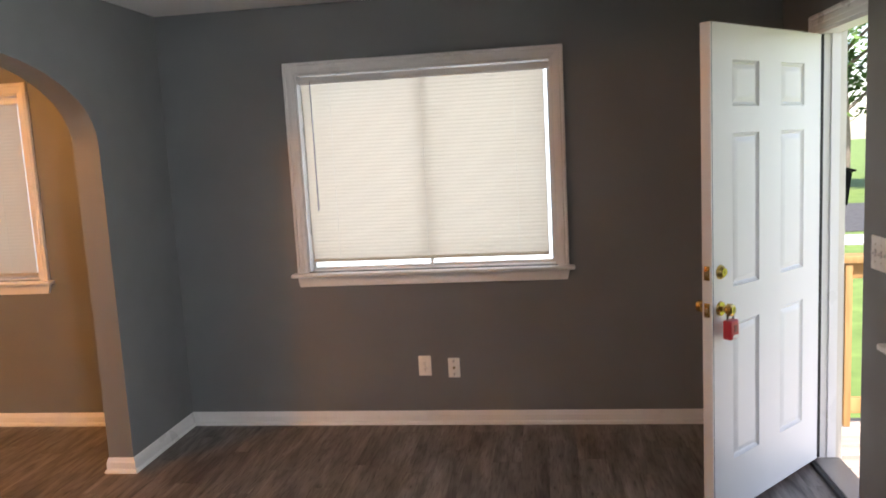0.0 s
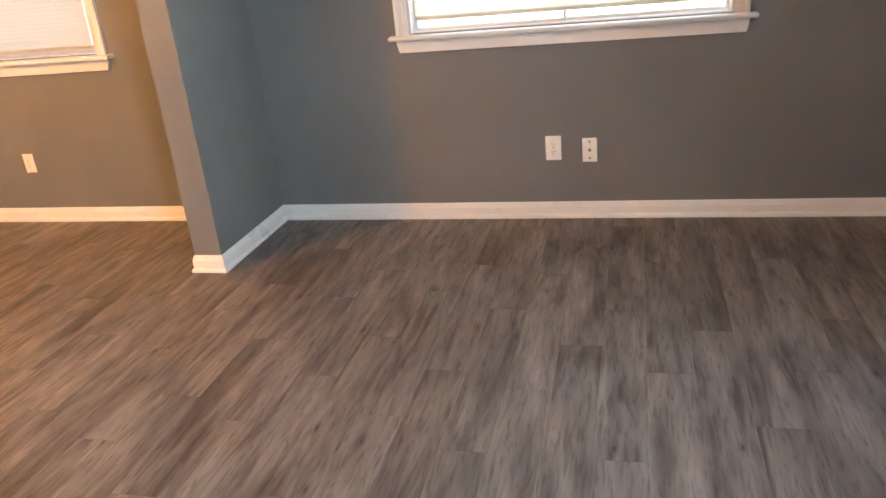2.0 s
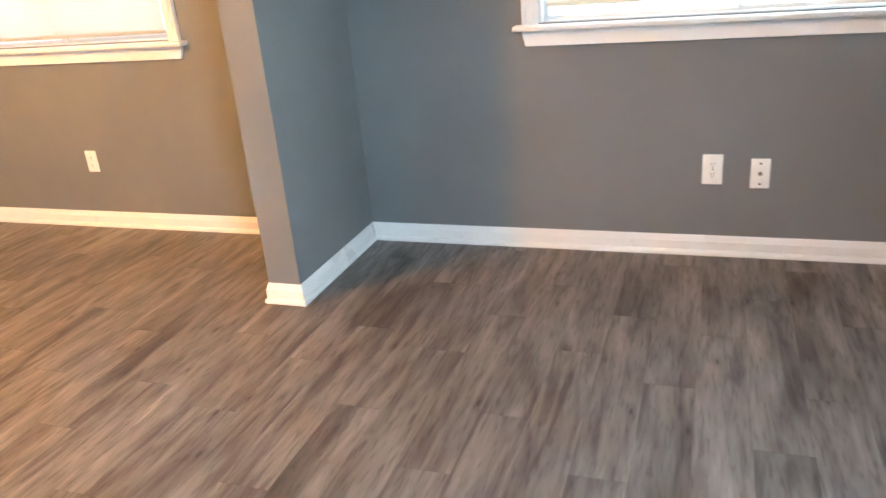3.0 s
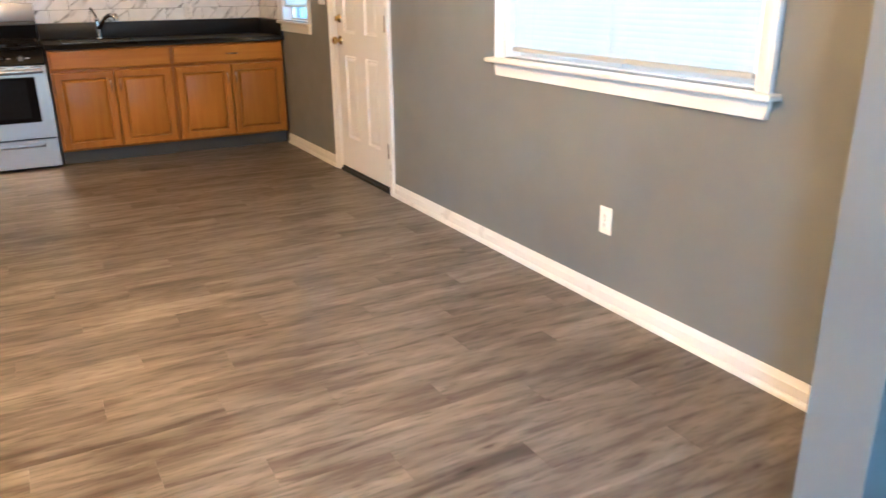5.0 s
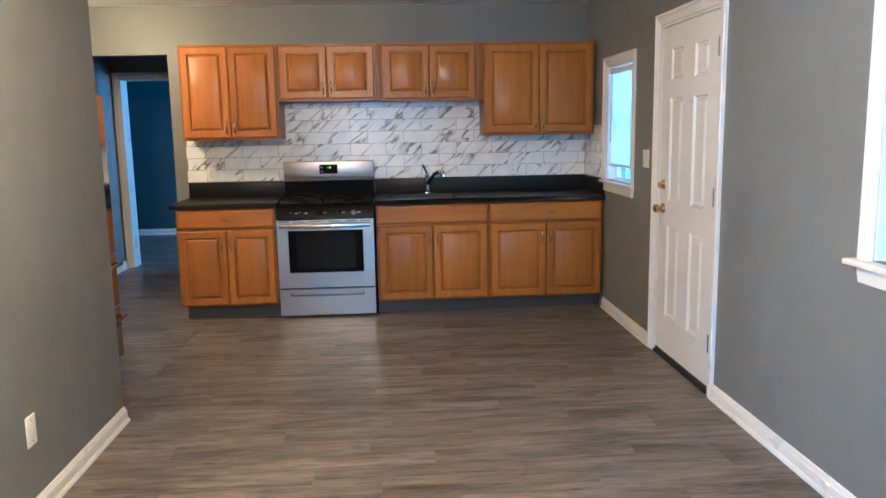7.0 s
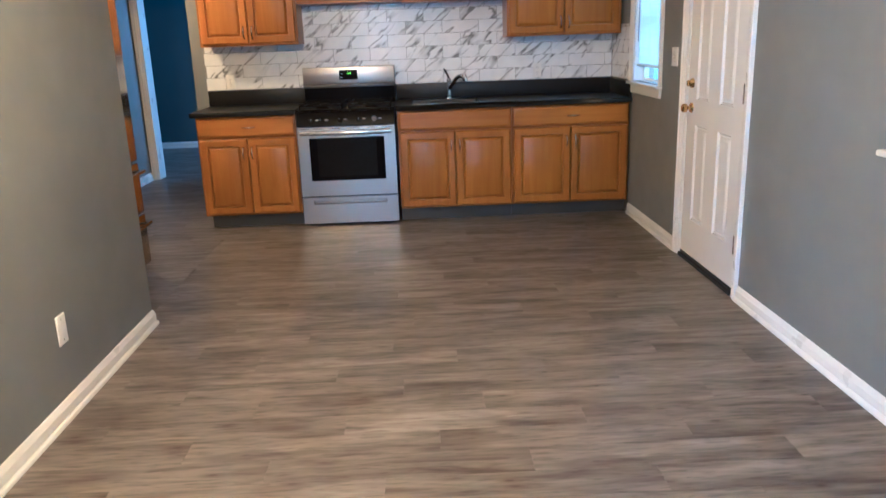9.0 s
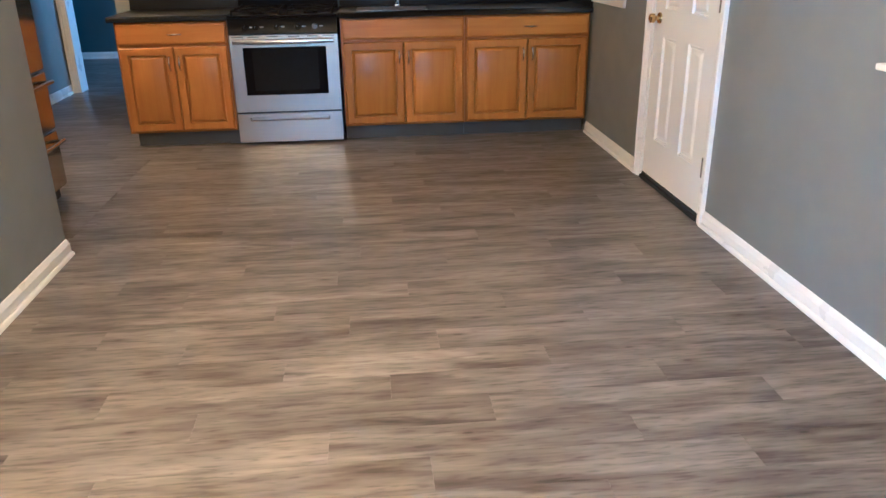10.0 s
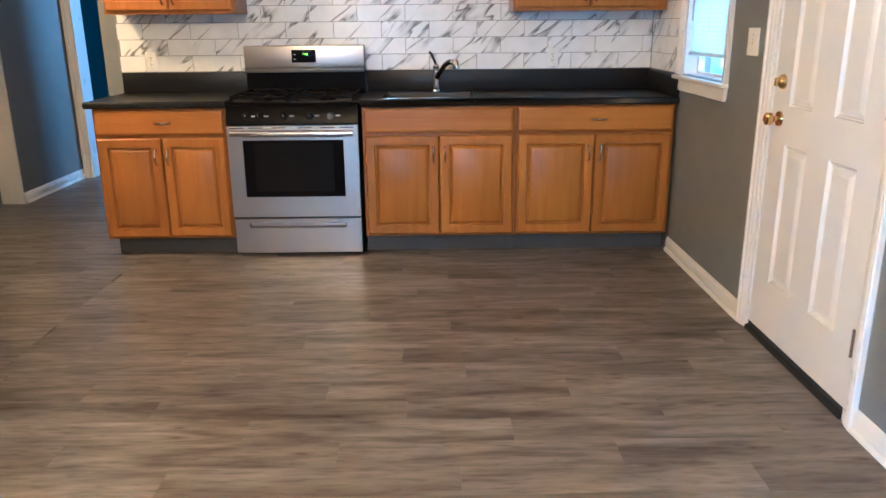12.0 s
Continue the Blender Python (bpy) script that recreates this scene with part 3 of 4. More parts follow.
def deadbolt(owner, x, z, y, side, turn):
    bm = cyl(bmesh.new(), (x, y, z), (x, y + side * 0.010, z), 0.031, 0.028)
    cyl(bm, (x, y + side * 0.010, z), (x, y + side * 0.022, z), 0.026, 0.018, 20)
    d = part("deadbolt", bm, BRASS, owner, "polished brass deadbolt")
    if turn:
        part("thumb_turn", bm_box(x - 0.006, x + 0.006, y + side * 0.02, y + side * 0.038, z - 0.017, z + 0.017, bevel=0.003), BRASS, d)
    else:
        part("keyway", bm_box(x - 0.002, x + 0.002, y + side * 0.0222, y + side * 0.023, z - 0.006, z + 0.006), SLOT, d)


def casing_set(owner, x0, x1, z1, wall_y, c=0.066, sides=(True, True)):
    """Door casing on the face of a wall that looks to -y, as local x and z."""
    g = 0.0004
    if sides[0]:
        part("casing_side", moulding(bmesh.new(), lambda u: (x0 - u, 0), lambda u: (x0 - u, z1 + u - g), c, wall_y), TRIM, owner)
    if sides[1]:
        part("casing_side", moulding(bmesh.new(), lambda u: (x1 + u, 0), lambda u: (x1 + u, z1 + u - g), c, wall_y), TRIM, owner)
    part("casing_head", moulding(bmesh.new(), lambda u: (x0 - u, z1 + u + g), lambda u: (x1 + u, z1 + u + g), c, wall_y), TRIM, owner)


def back_door():
    x0, x1, _, z1 = BACKDOOR
    W = x1 - x0
    d = setting("door_1", pose(x0, NORTH, 0), "closed white six-panel back door in a white frame", "door")
    casing_set(d, 0.0, W, z1 - 0.0, 0.0)
    bm = bmesh.new()
    box(bm, 0.0005, 0.018, -0.001, 0.155, 0, z1 - 0.0005)
    box(bm, W - 0.018, W - 0.0005, -0.001, 0.155, 0, z1 - 0.0005)
    box(bm, 0.0185, W - 0.0185, -0.001, 0.155, z1 - 0.018, z1 - 0.0005)
    part("door_frame", bm, TRIM, d)
    part("threshold", bm_box(0.0185, W - 0.0185, -0.012, 0.16, -0.004, 0.021, bevel=0.004), plain("dark_bronze_threshold", (0.008, 0.007, 0.006), 0.8), d, "dark bronze threshold")
    leaf = new("leaf")
    leaf.parent = d
    leaf.matrix_basis = pose(0.021, 0.006, 0.035)
    six_panel(leaf, W - 0.042, z1 - 0.035 - 0.021, 0.044)
    part("door_sweep", bm_box(0.0, W - 0.042, -0.004, 0.0, -0.012, 0.004, bevel=0.001), RUBBER, leaf, "black rubber door sweep")
    knob(leaf, 0.072, 0.915, 0.0, -1, BRASS, False)
    deadbolt(leaf, 0.072, 1.063, 0.0, -1, True)
    for z in (0.20, 1.0, 1.78):
        bm = cyl(bmesh.new(), (W - 0.040, -0.008, z), (W - 0.040, -0.008, z + 0.1), 0.006, sides=12)
        box(bm, W - 0.046, W - 0.024, -0.003, 0.002, z, z + 0.1)
        part("hinge", bm, plain("dull_bronze_hinge", (0.13, 0.11, 0.09), 0.45, 0.4), leaf)


back_door()


def front_door():
    Y0, Y1, Z1, X = 2.66, 3.655, 2.15, 1.13
    # local x runs along -y of the world, local -y looks into the room (-x of the world)
    d = setting("door_2", pose(X, Y1, 0, 0, 0, -90), "open white six-panel front door in a white frame", "door")
    W = Y1 - Y0
    casing_set(d, 0.0, W, Z1, 0.0, 0.075, (True, False))
    bm = bmesh.new()
    box(bm, 0.0005, 0.018, -0.001, 0.095, 0, Z1 - 0.0005)
    box(bm, W - 0.018, W - 0.0005, -0.001, 0.095, 0, Z1 - 0.0005)
    box(bm, 0.0185, W - 0.0185, -0.001, 0.095, Z1 - 0.018, Z1 - 0.0005)
    box(bm, 0.0185, 0.03, 0.055, 0.095, 0.03, Z1 - 0.0185)
    part("door_frame", bm, TRIM, d)
    part("weather_strip", bm_box(0.0186, 0.0275, 0.003, 0.020, 0.03, Z1 - 0.02, bevel=0.002), RUBBER, d, "black rubber weather strip")
    part("threshold_seal", bm_box(0.03, W - 0.0185, -0.034, -0.0125, -0.002, 0.019, bevel=0.003), RUBBER, d, "black rubber threshold seal")
    part("threshold", bm_box(0.0185, W - 0.0185, -0.012, 0.12, -0.004, 0.026, bevel=0.006), metal("worn_aluminium", (0.42, 0.40, 0.38), 0.45), d, "worn metal threshold")
    bm = bm_box(-0.075, 0.0005, 0.1005, 0.135, -0.1, Z1 + 0.07, bevel=0.004)
    box(bm, 0.0005, W + 0.075, 0.1005, 0.135, Z1 + 0.0005, Z1 + 0.07, 0.004)
    part("brick_moulding", bm, SIDING, d, "pale outer door trim")
    leaf = new("leaf")
    leaf.parent = d
    # the slab's own frame: x from the latch edge to the hinge edge, y from the inside face to the outside face
    Wl = W - 0.042
    leaf.matrix_basis = pose(0.018, -0.034, 0.034) @ pose(0, 0, 0, 0, 0, 137) @ pose(-Wl, -0.044, 0)
    six_panel(leaf, Wl, Z1 - 0.034 - 0.022, 0.044)
    part("edge_seam", bm_box(0.0080, 0.0112, -0.0008, 0.001, 0.002, Z1 - 0.058), plain("dark_seam", (0.10, 0.095, 0.09), 0.6), leaf)
    for side, y in ((-1, 0.0), (1, 0.044)):
        knob(leaf, 0.062, 0.930, y, side, BRASS, side < 0)
    deadbolt(leaf, 0.062, 1.085, 0.0, -1, False)
    deadbolt(leaf, 0.062, 1.085, 0.044, 1, True)
    for z in (0.930, 1.085):
        s = part("strike_plate", bm_box(-0.0022, -0.0002, 0.009, 0.035, z - 0.03, z + 0.03, bevel=0.0008), BRASS, leaf, "brass latch plate")
        part("latch", bm_box(-0.009, -0.002, 0.016, 0.028, z - 0.009, z + 0.009, bevel=0.002), metal("latch_metal", (0.35, 0.28, 0.16), 0.4), s)
    for z in (0.20, 1.02, 1.84):
        bm = cyl(bmesh.new(), (Wl + 0.004, 0.050, z), (Wl + 0.004, 0.050, z + 0.1), 0.006, sides=12)
        part("hinge", bm, BRASS, leaf)
    return leaf


front_leaf = front_door()


# kitchen: everything on the west wall is built in a frame whose x runs north along the wall and whose -y looks into the room
def on_west(y, z=0.0):
    return pose(WEST, y, z, 0, 0, 90)


def pull(owner, x, y, z, upright=True, material=None):
    """An arched bar pull with two feet."""
    L = 0.088
    pts = []
    for k in range(13):
        s = k / 12
        o = -0.004 - 0.026 * math.sin(math.pi * s) ** 0.7
        a = (s - 0.5) * L
        pts.append((x, y + o, z + a) if upright else (x + a, y + o, z))
    radii = [0.0062 - 0.0022 * math.sin(math.pi * k / 12) + 0.0022 * math.exp(-((k - 6) / 1.8) ** 2) for k in range(13)]
    bm = tube(bmesh.new(), pts, radii, 10)
    for p in (pts[0], pts[-1]):
        cyl(bm, (p[0], y, p[2]), (p[0], y - 0.005, p[2]), 0.008, 0.0065, 12)
    part("handle", bm, material or NICKEL, owner, "arched nickel pull")


DOOR_STEPS = [(0, 0.008), (0.003, 0.003), (0.008, 0.0), (0.052, 0.0), (0.054, 0.004), (0.056, 0.014), (0.061, 0.0145), (0.064, 0.011), (0.076, 0.002), (0.079, 0.0005)]


def cabinet_door(owner, x0, x1, z0, z1, y, pull_x=None, pull_z=None):
    bm = bmesh.new()
    outer = rings(bm, x0, x1, z0, z1, y - 0.020, DOOR_STEPS, -1)
    back = [bm.verts.new((v.co.x, y, v.co.z)) for v in outer]
    for k in range(4):
        bm.faces.new((outer[k], outer[(k + 1) % 4], back[(k + 1) % 4], back[k]))
    bm.faces.new(back)
    d = part("door", bm, OAK, owner)
    if pull_x is not None:
        pull(d, pull_x, y - 0.020, pull_z)
    return d


def cabinet_drawer(owner, x0, x1, z0, z1, y, pulls):
    bm = bmesh.new()
    outer = rings(bm, x0, x1, z0, z1, y - 0.020, [(0, 0.006), (0.004, 0.002), (0.010, 0.0), (0.016, 0.0)], -1)
    back = [bm.verts.new((v.co.x, y, v.co.z)) for v in outer]
    for k in range(4):
        bm.faces.new((outer[k], outer[(k + 1) % 4], back[(k + 1) % 4], back[k]))
    bm.faces.new(back)
    d = part("drawer_front", bm, OAKH, owner)
    if pulls:
        pull(d, (x0 + x1) / 2 + 0.02, y - 0.020, (z0 + z1) / 2 - 0.002, False)
    return d


BASE_FACE = 0.605


def base_cabinet(y0, y1, label, drawer_pull, open_left=False):
    W = y1 - y0
    c = thing("base_cabinet", on_west(y0), label, "cabinet", "base cabinets")
    bm = bmesh.new()
    box(bm, 0.0, W, -BASE_FACE + 0.02, -0.004, 0.108, 0.884)
    part("carcass", bm, OAKD, c)
    bm = holed(bmesh.new(), "x", 0.0, W, 0.108, 0.884, -BASE_FACE, -BASE_FACE + 0.0195, ((0.035, W - 0.035, 0.145, 0.70), (0.035, W - 0.035, 0.735, 0.85)))
    part("face_frame", bm, OAKD, c)
    part("toe_kick", bm_box(0.03 if open_left else 0.0, W, -BASE_FACE + 0.075, -0.01, -0.003, 0.1075), KICK, c, "dark grey vinyl toe kick")
    m = W / 2
    g = 0.014
    zc = 0.60
    cabinet_door(c, g, m - 0.003, 0.122, 0.712, -BASE_FACE - 0.001, m - 0.034, zc)
    cabinet_door(c, m + 0.003, W - g, 0.122, 0.712, -BASE_FACE - 0.001, m + 0.034, zc)
    cabinet_drawer(c, g, W - g, 0.734, 0.868, -BASE_FACE - 0.001, drawer_pull)
    return c


base_cabinet(0.822, 1.585, "honey-stained wooden base cabinet at the end by the hall", True, True)
base_cabinet(2.372, 3.262, "honey-stained wooden base cabinet under the sink", False)
base_cabinet(3.264, 4.186, "honey-stained wooden base cabinet in the corner", True)

UPPER_FACE = 0.315


def wall_cabinet(y0, y1, z0, z1, label):
    W = y1 - y0
    c = thing("wall_cabinet", on_west(y0, z0), label, "cabinet", "wall cabinets")
    H = z1 - z0
    part("carcass", bm_box(0.0, W, -UPPER_FACE + 0.02, -0.002, 0.0, H), OAKD, c)
    part("face_frame", holed(bmesh.new(), "x", 0, W, 0, H, -UPPER_FACE, -UPPER_FACE + 0.0195, ((0.035, W - 0.035, 0.04, H - 0.04),)), OAKD, c)
    m, g = W / 2, 0.016
    cabinet_door(c, g, m - 0.003, 0.020, H - 0.018, -UPPER_FACE - 0.001, m - 0.032, 0.10)
    cabinet_door(c, m + 0.003, W - g, 0.020, H - 0.018, -UPPER_FACE - 0.001, m + 0.032, 0.10)
    return c


UTOP = 2.15
wall_cabinet(0.848, 1.618, 1.403, UTOP, "tall honey-stained wooden wall cabinet by the hall passage")
wall_cabinet(1.622, 2.398, 1.703, UTOP, "short honey-stained wooden wall cabinet above the stove")
wall_cabinet(2.442, 3.216, 1.694, UTOP, "short honey-stained wooden wall cabinet above the sink")
wall_cabinet(3.268, 4.180, 1.404, UTOP, "tall honey-stained wooden wall cabinet in the corner")
for ya, yb, zb in ((2.400, 2.440, 1.700), (3.218, 3.266, 1.694)):
    ob = new("filler_strip", finish(bm_box(0, yb - ya, -UPPER_FACE - 0.002, -UPPER_FACE + 0.018, 0, UTOP - zb - 0.001, bevel=0.001), "filler_strip", OAKD))
    ob.matrix_world = on_west(ya, zb)
    tagged(ob, "honey-stained filler strip between two wall cabinets", "filler strip")


# worktops with their upstands
def worktop(y0, y1, label, hole=None, side=False):
    W = y1 - y0
    c = thing("worktop", on_west(y0, 0.8845), label, "worktop")
    bm = bmesh.new()
    z0, z1, f = 0.0, 0.037, -0.642
    if hole:
        a, b, p, q = hole
        for xa, xb, ya, yb in ((0, a, f, -0.003), (b, W, f, -0.003), (a, b, f, p), (a, b, q, -0.003)):
            box(bm, xa, xb, ya, yb, z0, z1)
    else:
        box(bm, 0, W, f, -0.003, z0, z1)
    bmesh.ops.remove_doubles(bm, verts=bm.verts, dist=1e-5)
    es = [e for e in bm.edges if abs(e.verts[0].co.y - f) < 1e-4 and abs(e.verts[1].co.y - f) < 1e-4 and abs(e.verts[0].co.z - e.verts[1].co.z) < 1e-4]
    bmesh.ops.bevel(bm, geom=es, offset=0.008, segments=3, affect="EDGES")
    part("slab", bm, COUNTER, c)
    part("upstand", bm_box(0.0, W, -0.022, -0.003, z1 + 0.0005, z1 + 0.128, bevel=0.004), COUNTER, c)
    if side:
        part("side_upstand", bm_box(W - 0.020, W - 0.002, f + 0.01, -0.0225, z1 + 0.0005, z1 + 0.126, bevel=0.004), COUNTER, c)
    return c


worktop(0.787, 1.592, "black laminate worktop with a square upstand")
SINK = (0.135, 0.665, -0.545, -0.155)
worktop(2.360, 4.197, "long black laminate worktop around the sink", SINK, True)


def sink():
    s = thing("sink", on_west(2.360, 0.9215), "stainless steel sink set into the black worktop", "sink")
    a, b, p, q = SINK
    rim = holed(bmesh.new(), "x", a - 0.004, b + 0.004, p - 0.004, q + 0.004, 0.0003, 0.0025, ((a + 0.004, b - 0.004, p + 0.004, q - 0.004),))
    for v in rim.verts:
        v.co = Vector((v.co.x, v.co.z, v.co.y))
    part("rim", rim, CHROME, s)
    bm = bmesh.new()
    tops = [bm.verts.new(v) for v in ((a + 0.0035, p + 0.0035, 0.001), (b - 0.0035, p + 0.0035, 0.001), (b - 0.0035, q - 0.0035, 0.001), (a + 0.0035, q - 0.0035, 0.001))]
    lows = [bm.verts.new(v) for v in ((a + 0.03, p + 0.03, -0.17), (b - 0.03, p + 0.03, -0.17), (b - 0.03, q - 0.03, -0.17), (a + 0.03, q - 0.03, -0.17))]
    for k in range(4):
        bm.faces.new((tops[k], tops[(k + 1) % 4], lows[(k + 1) % 4], lows[k]))
    bm.faces.new(lows)
    part("basin", bm, metal("dull_basin_steel", (0.05, 0.05, 0.05), 0.55), s)
    part("drain", cyl(bmesh.new(), ((a + b) / 2, (p + q) / 2, -0.169), ((a + b) / 2, (p + q) / 2, -0.164), 0.04), CHROME, s)


sink()


def faucet():
    f = thing("faucet", on_west(2.805, 0.9217), "chrome kitchen faucet with a dark pull-out spout and lever", "faucet")
    y = -0.085
    bm = cyl(bmesh.new(), (0, y, 0), (0, y, 0.012), 0.030, 0.026)
    cyl(bm, (0, y, 0.012), (0, y, 0.15), 0.021, 0.019)
    ball(bm, (0, y, 0.152), 0.0215)
    part("body", bm, CHROME, f)
    DARK = metal("dark_chrome", (0.10, 0.10, 0.11), 0.22)
    part("spout", tube(bmesh.new(), [(0.004, y - 0.01, 0.085), (0.03, y - 0.06, 0.13), (0.055, y - 0.10, 0.168), (0.08, y - 0.135, 0.186), (0.10, y - 0.16, 0.188)], [0.015, 0.015, 0.0155, 0.016, 0.018], 16), DARK, f, "dark pull-out spout")
    part("spray_head", tube(bmesh.new(), [(0.10, y - 0.16, 0.189), (0.118, y - 0.185, 0.186), (0.124, y - 0.194, 0.165), (0.125, y - 0.196, 0.150)], [0.018, 0.022, 0.022, 0.019], 16), CHROME, f, "chrome spray head")
    part("lever", tube(bmesh.new(), [(0, y, 0.165), (-0.012, y - 0.005, 0.195), (-0.030, y - 0.012, 0.232), (-0.042, y - 0.014, 0.246)], [0.009, 0.008, 0.0075, 0.006], 10), DARK, f, "dark lever")


faucet()


# gas stove
def stove():
    y0, W = 1.5965, 0.757
    s = thing("gas_stove", on_west(y0), "stainless steel gas stove with a black cooktop", "stove")
    F = 0.648
    part("body", bm_box(0.002, W - 0.002, -F + 0.03, -0.03, 0.035, 0.885, bevel=0.003), BLACKEN, s, "black enamel body")
    for x in (0.05, W - 0.05):
        for y in (-F + 0.09, -0.10):
            part("foot", cyl(bmesh.new(), (x, y, 0), (x, y, 0.036), 0.017, 0.013, 12), RUBBER, s)
    # storage drawer with a recessed grip
    bm = holed(bmesh.new(), "x", 0.003, W - 0.003, 0.022, 0.232, -F, -F + 0.025, ((0.09, W - 0.09, 0.176, 0.206),))
    d = part("storage_drawer", bm, STEEL, s, "brushed steel storage drawer")
    bm = bmesh.new()
    rings(bm, 0.09, W - 0.09, 0.176, 0.206, -F, [(0, 0.0), (0.003, 0.004), (0.008, 0.014), (0.010, 0.014)], -1)
    part("grip", bm, STEEL, d)
    # oven door
    bm = holed(bmesh.new(), "x", 0.003, W - 0.003, 0.246, 0.782, -F - 0.012, -F + 0.028, ((0.088, W - 0.088, 0.366, 0.700),))
    door = part("oven_door", bm, STEEL, s, "brushed steel oven door")
    part("window", bm_box(0.0885, W - 0.0885, -F - 0.0115, -F + 0.01, 0.3665, 0.6995, bevel=0.002), DARKGLASS, door, "dark oven window glass")
    part("inner_pane", bm_box(0.150, W - 0.150, -F - 0.0122, -F - 0.0116, 0.400, 0.682), INNERGLASS, door)
    bm = bmesh.new()
    pts = [(0.030 + (W - 0.06) * k / 16, -F - 0.045 - 0.012 * math.sin(math.pi * k / 16), 0.742) for k in range(17)]
    tube(bm, pts, 0.0185, 14)
    for x in (0.045, W - 0.045):
        box(bm, x - 0.016, x + 0.016, -F - 0.045, -F - 0.0125, 0.730, 0.754, 0.004)
    part("handle", bm, CHROME, door, "polished steel handle bar")
    for x in (0.06, 0.17, 0.30, 0.45, 0.58, 0.69):
        part("vent_slot", bm_box(x - 0.04, x + 0.04, -F - 0.0132, -F - 0.0122, 0.768, 0.774), SLOT, door)
    # front panel with its knobs
    bm = bmesh.new()
    prof = [(-F - 0.004, 0.792), (-F + 0.014, 0.886), (-F + 0.022, 0.898), (-0.04, 0.898), (-0.04, 0.792)]
    ends = [[bm.verts.new((x, y, z)) for y, z in prof] for x in (0.001, W - 0.001)]
    for k in range(len(prof)):
        j = (k + 1) % len(prof)
        bm.faces.new((ends[0][k], ends[0][j], ends[1][j], ends[1][k]))
    bm.faces.new(ends[0])
    bm.faces.new(ends[1])
    panel = part("control_panel", bm, BLACKEN, s, "black front control panel")
    MARK = plain("pale_print", (0.45, 0.45, 0.45), 0.5)
    for x in (0.117, 0.19, 0.335, 0.48, 0.60):
        bm = cyl(bmesh.new(), (x, -F + 0.002, 0.836), (x, -F - 0.018, 0.832), 0.021, 0.017, 20)
        box(bm, x - 0.004, x + 0.004, -F - 0.026, -F - 0.016, 0.816, 0.849, 0.002)
        k = part("knob", bm, metal("grey_knob", (0.30, 0.30, 0.31), 0.35) if x == 0.60 else IRON, panel)
        part("pointer", bm_box(x - 0.0012, x + 0.0012, -F - 0.0268, -F - 0.0261, 0.836, 0.848), MARK, k)
        part("marking", bm_box(x + 0.030, x + 0.056, -F + 0.0005, -F + 0.0042, 0.832, 0.840), MARK, panel)
    # cooktop with burners and grates
    part("cooktop", bm_box(0.0, W, -F + 0.020, -0.045, 0.899, 0.914, bevel=0.005), BLACKEN, s, "black enamel cooktop")
    for x in (0.19, 0.567):
        for y in (-0.50, -0.20):
            bm = cyl(bmesh.new(), (x, y, 0.914), (x, y, 0.922), 0.052, 0.048)
            cyl(bm, (x, y, 0.922), (x, y, 0.932), 0.036, 0.034)
            part("burner", bm, IRON, s, "cast iron burner")
    for cx in (0.19, 0.567):
        bm = bmesh.new()
        h0, h1 = 0.936, 0.948
        for x in (cx - 0.165, cx + 0.155):
            box(bm, x, x + 0.011, -0.615, -0.075, h0, h1, 0.002)
        for y in (-0.615, -0.350, -0.086):
            box(bm, cx - 0.165, cx + 0.166, y, y + 0.011, h0 - 0.0005, h1 - 0.0005, 0.002)
        for y in (-0.50, -0.20):
            for a in range(4):
                c, q = math.cos(a * math.pi / 2 + math.pi / 4), math.sin(a * math.pi / 2 + math.pi / 4)
                tube(bm, [(cx + c * 0.03, y + q * 0.03, h1), (cx + c * 0.09, y + q * 0.09, h1 + 0.002), (cx + c * 0.15, y + q * 0.125, h0 + 0.006)], 0.0055, 8)
        for x in (cx - 0.16, cx + 0.16):
            for y in (-0.61, -0.08):
                cyl(bm, (x, y, 0.913), (x, y, h0 + 0.003), 0.007, sides=10)
        part("grate", bm, IRON, s, "cast iron grate")
    # back guard
    bm = bmesh.new()
    prof = [(-0.075, 0.900), (-0.085, 1.075), (-0.06, 1.085), (-0.035, 1.075), (-0.035, 0.900)]
    ends = [[bm.verts.new((x, y, z)) for y, z in prof] for x in (0.004, W - 0.004)]
    for k in range(len(prof)):
        j = (k + 1) % len(prof)
        bm.faces.new((ends[0][k], ends[0][j], ends[1][j], ends[1][k]))
    bm.faces.new(ends[0])
    bm.faces.new(ends[1])
    part("back_guard", bm, BLACKEN, s, "black lower back guard")
    part("back_panel", bm_box(0.0, W, -0.100, -0.036, 1.076, 1.212, bevel=0.006, segments=3), STEEL, s, "brushed steel back panel")
    part("panel_base", bm_box(0.0, W, -0.103, -0.05, 1.048, 1.0755, bevel=0.003), plain("dark_grey_trim", (0.08, 0.08, 0.082), 0.4), s)
    disp = part("clock_display", bm_box(0.300, 0.452, -0.1035, -0.1004, 1.108, 1.186, bevel=0.001), DARKGLASS, s, "black clock display with green digits")
    fc = bpy.data.curves.new("digits", "FONT")
    fc.body, fc.size, fc.align_x, fc.align_y, fc.extrude = "1:18", 0.019, "CENTER", "CENTER", 0.0003
    txt = new("digits", fc)
    me = bpy.data.meshes.new_from_object(txt.evaluated_get(bpy.context.evaluated_depsgraph_get()))
    bpy.data.objects.remove(txt)
    me.materials.clear()
    me.materials.append(GREEN)
    part("digits", me, None, disp, "green lit digits", pose(0.384, -0.1042, 1.158, 90, 0, 0))
    for z in (1.158, 1.128):
        part("marking", bm_box(0.312, 0.326, -0.1041, -0.1036, z - 0.003, z + 0.003), MARK, disp)
    part("marking", bm_box(0.35, 0.40, -0.1007, -0.1002, 1.092, 1.098), MARK, s)


stove()


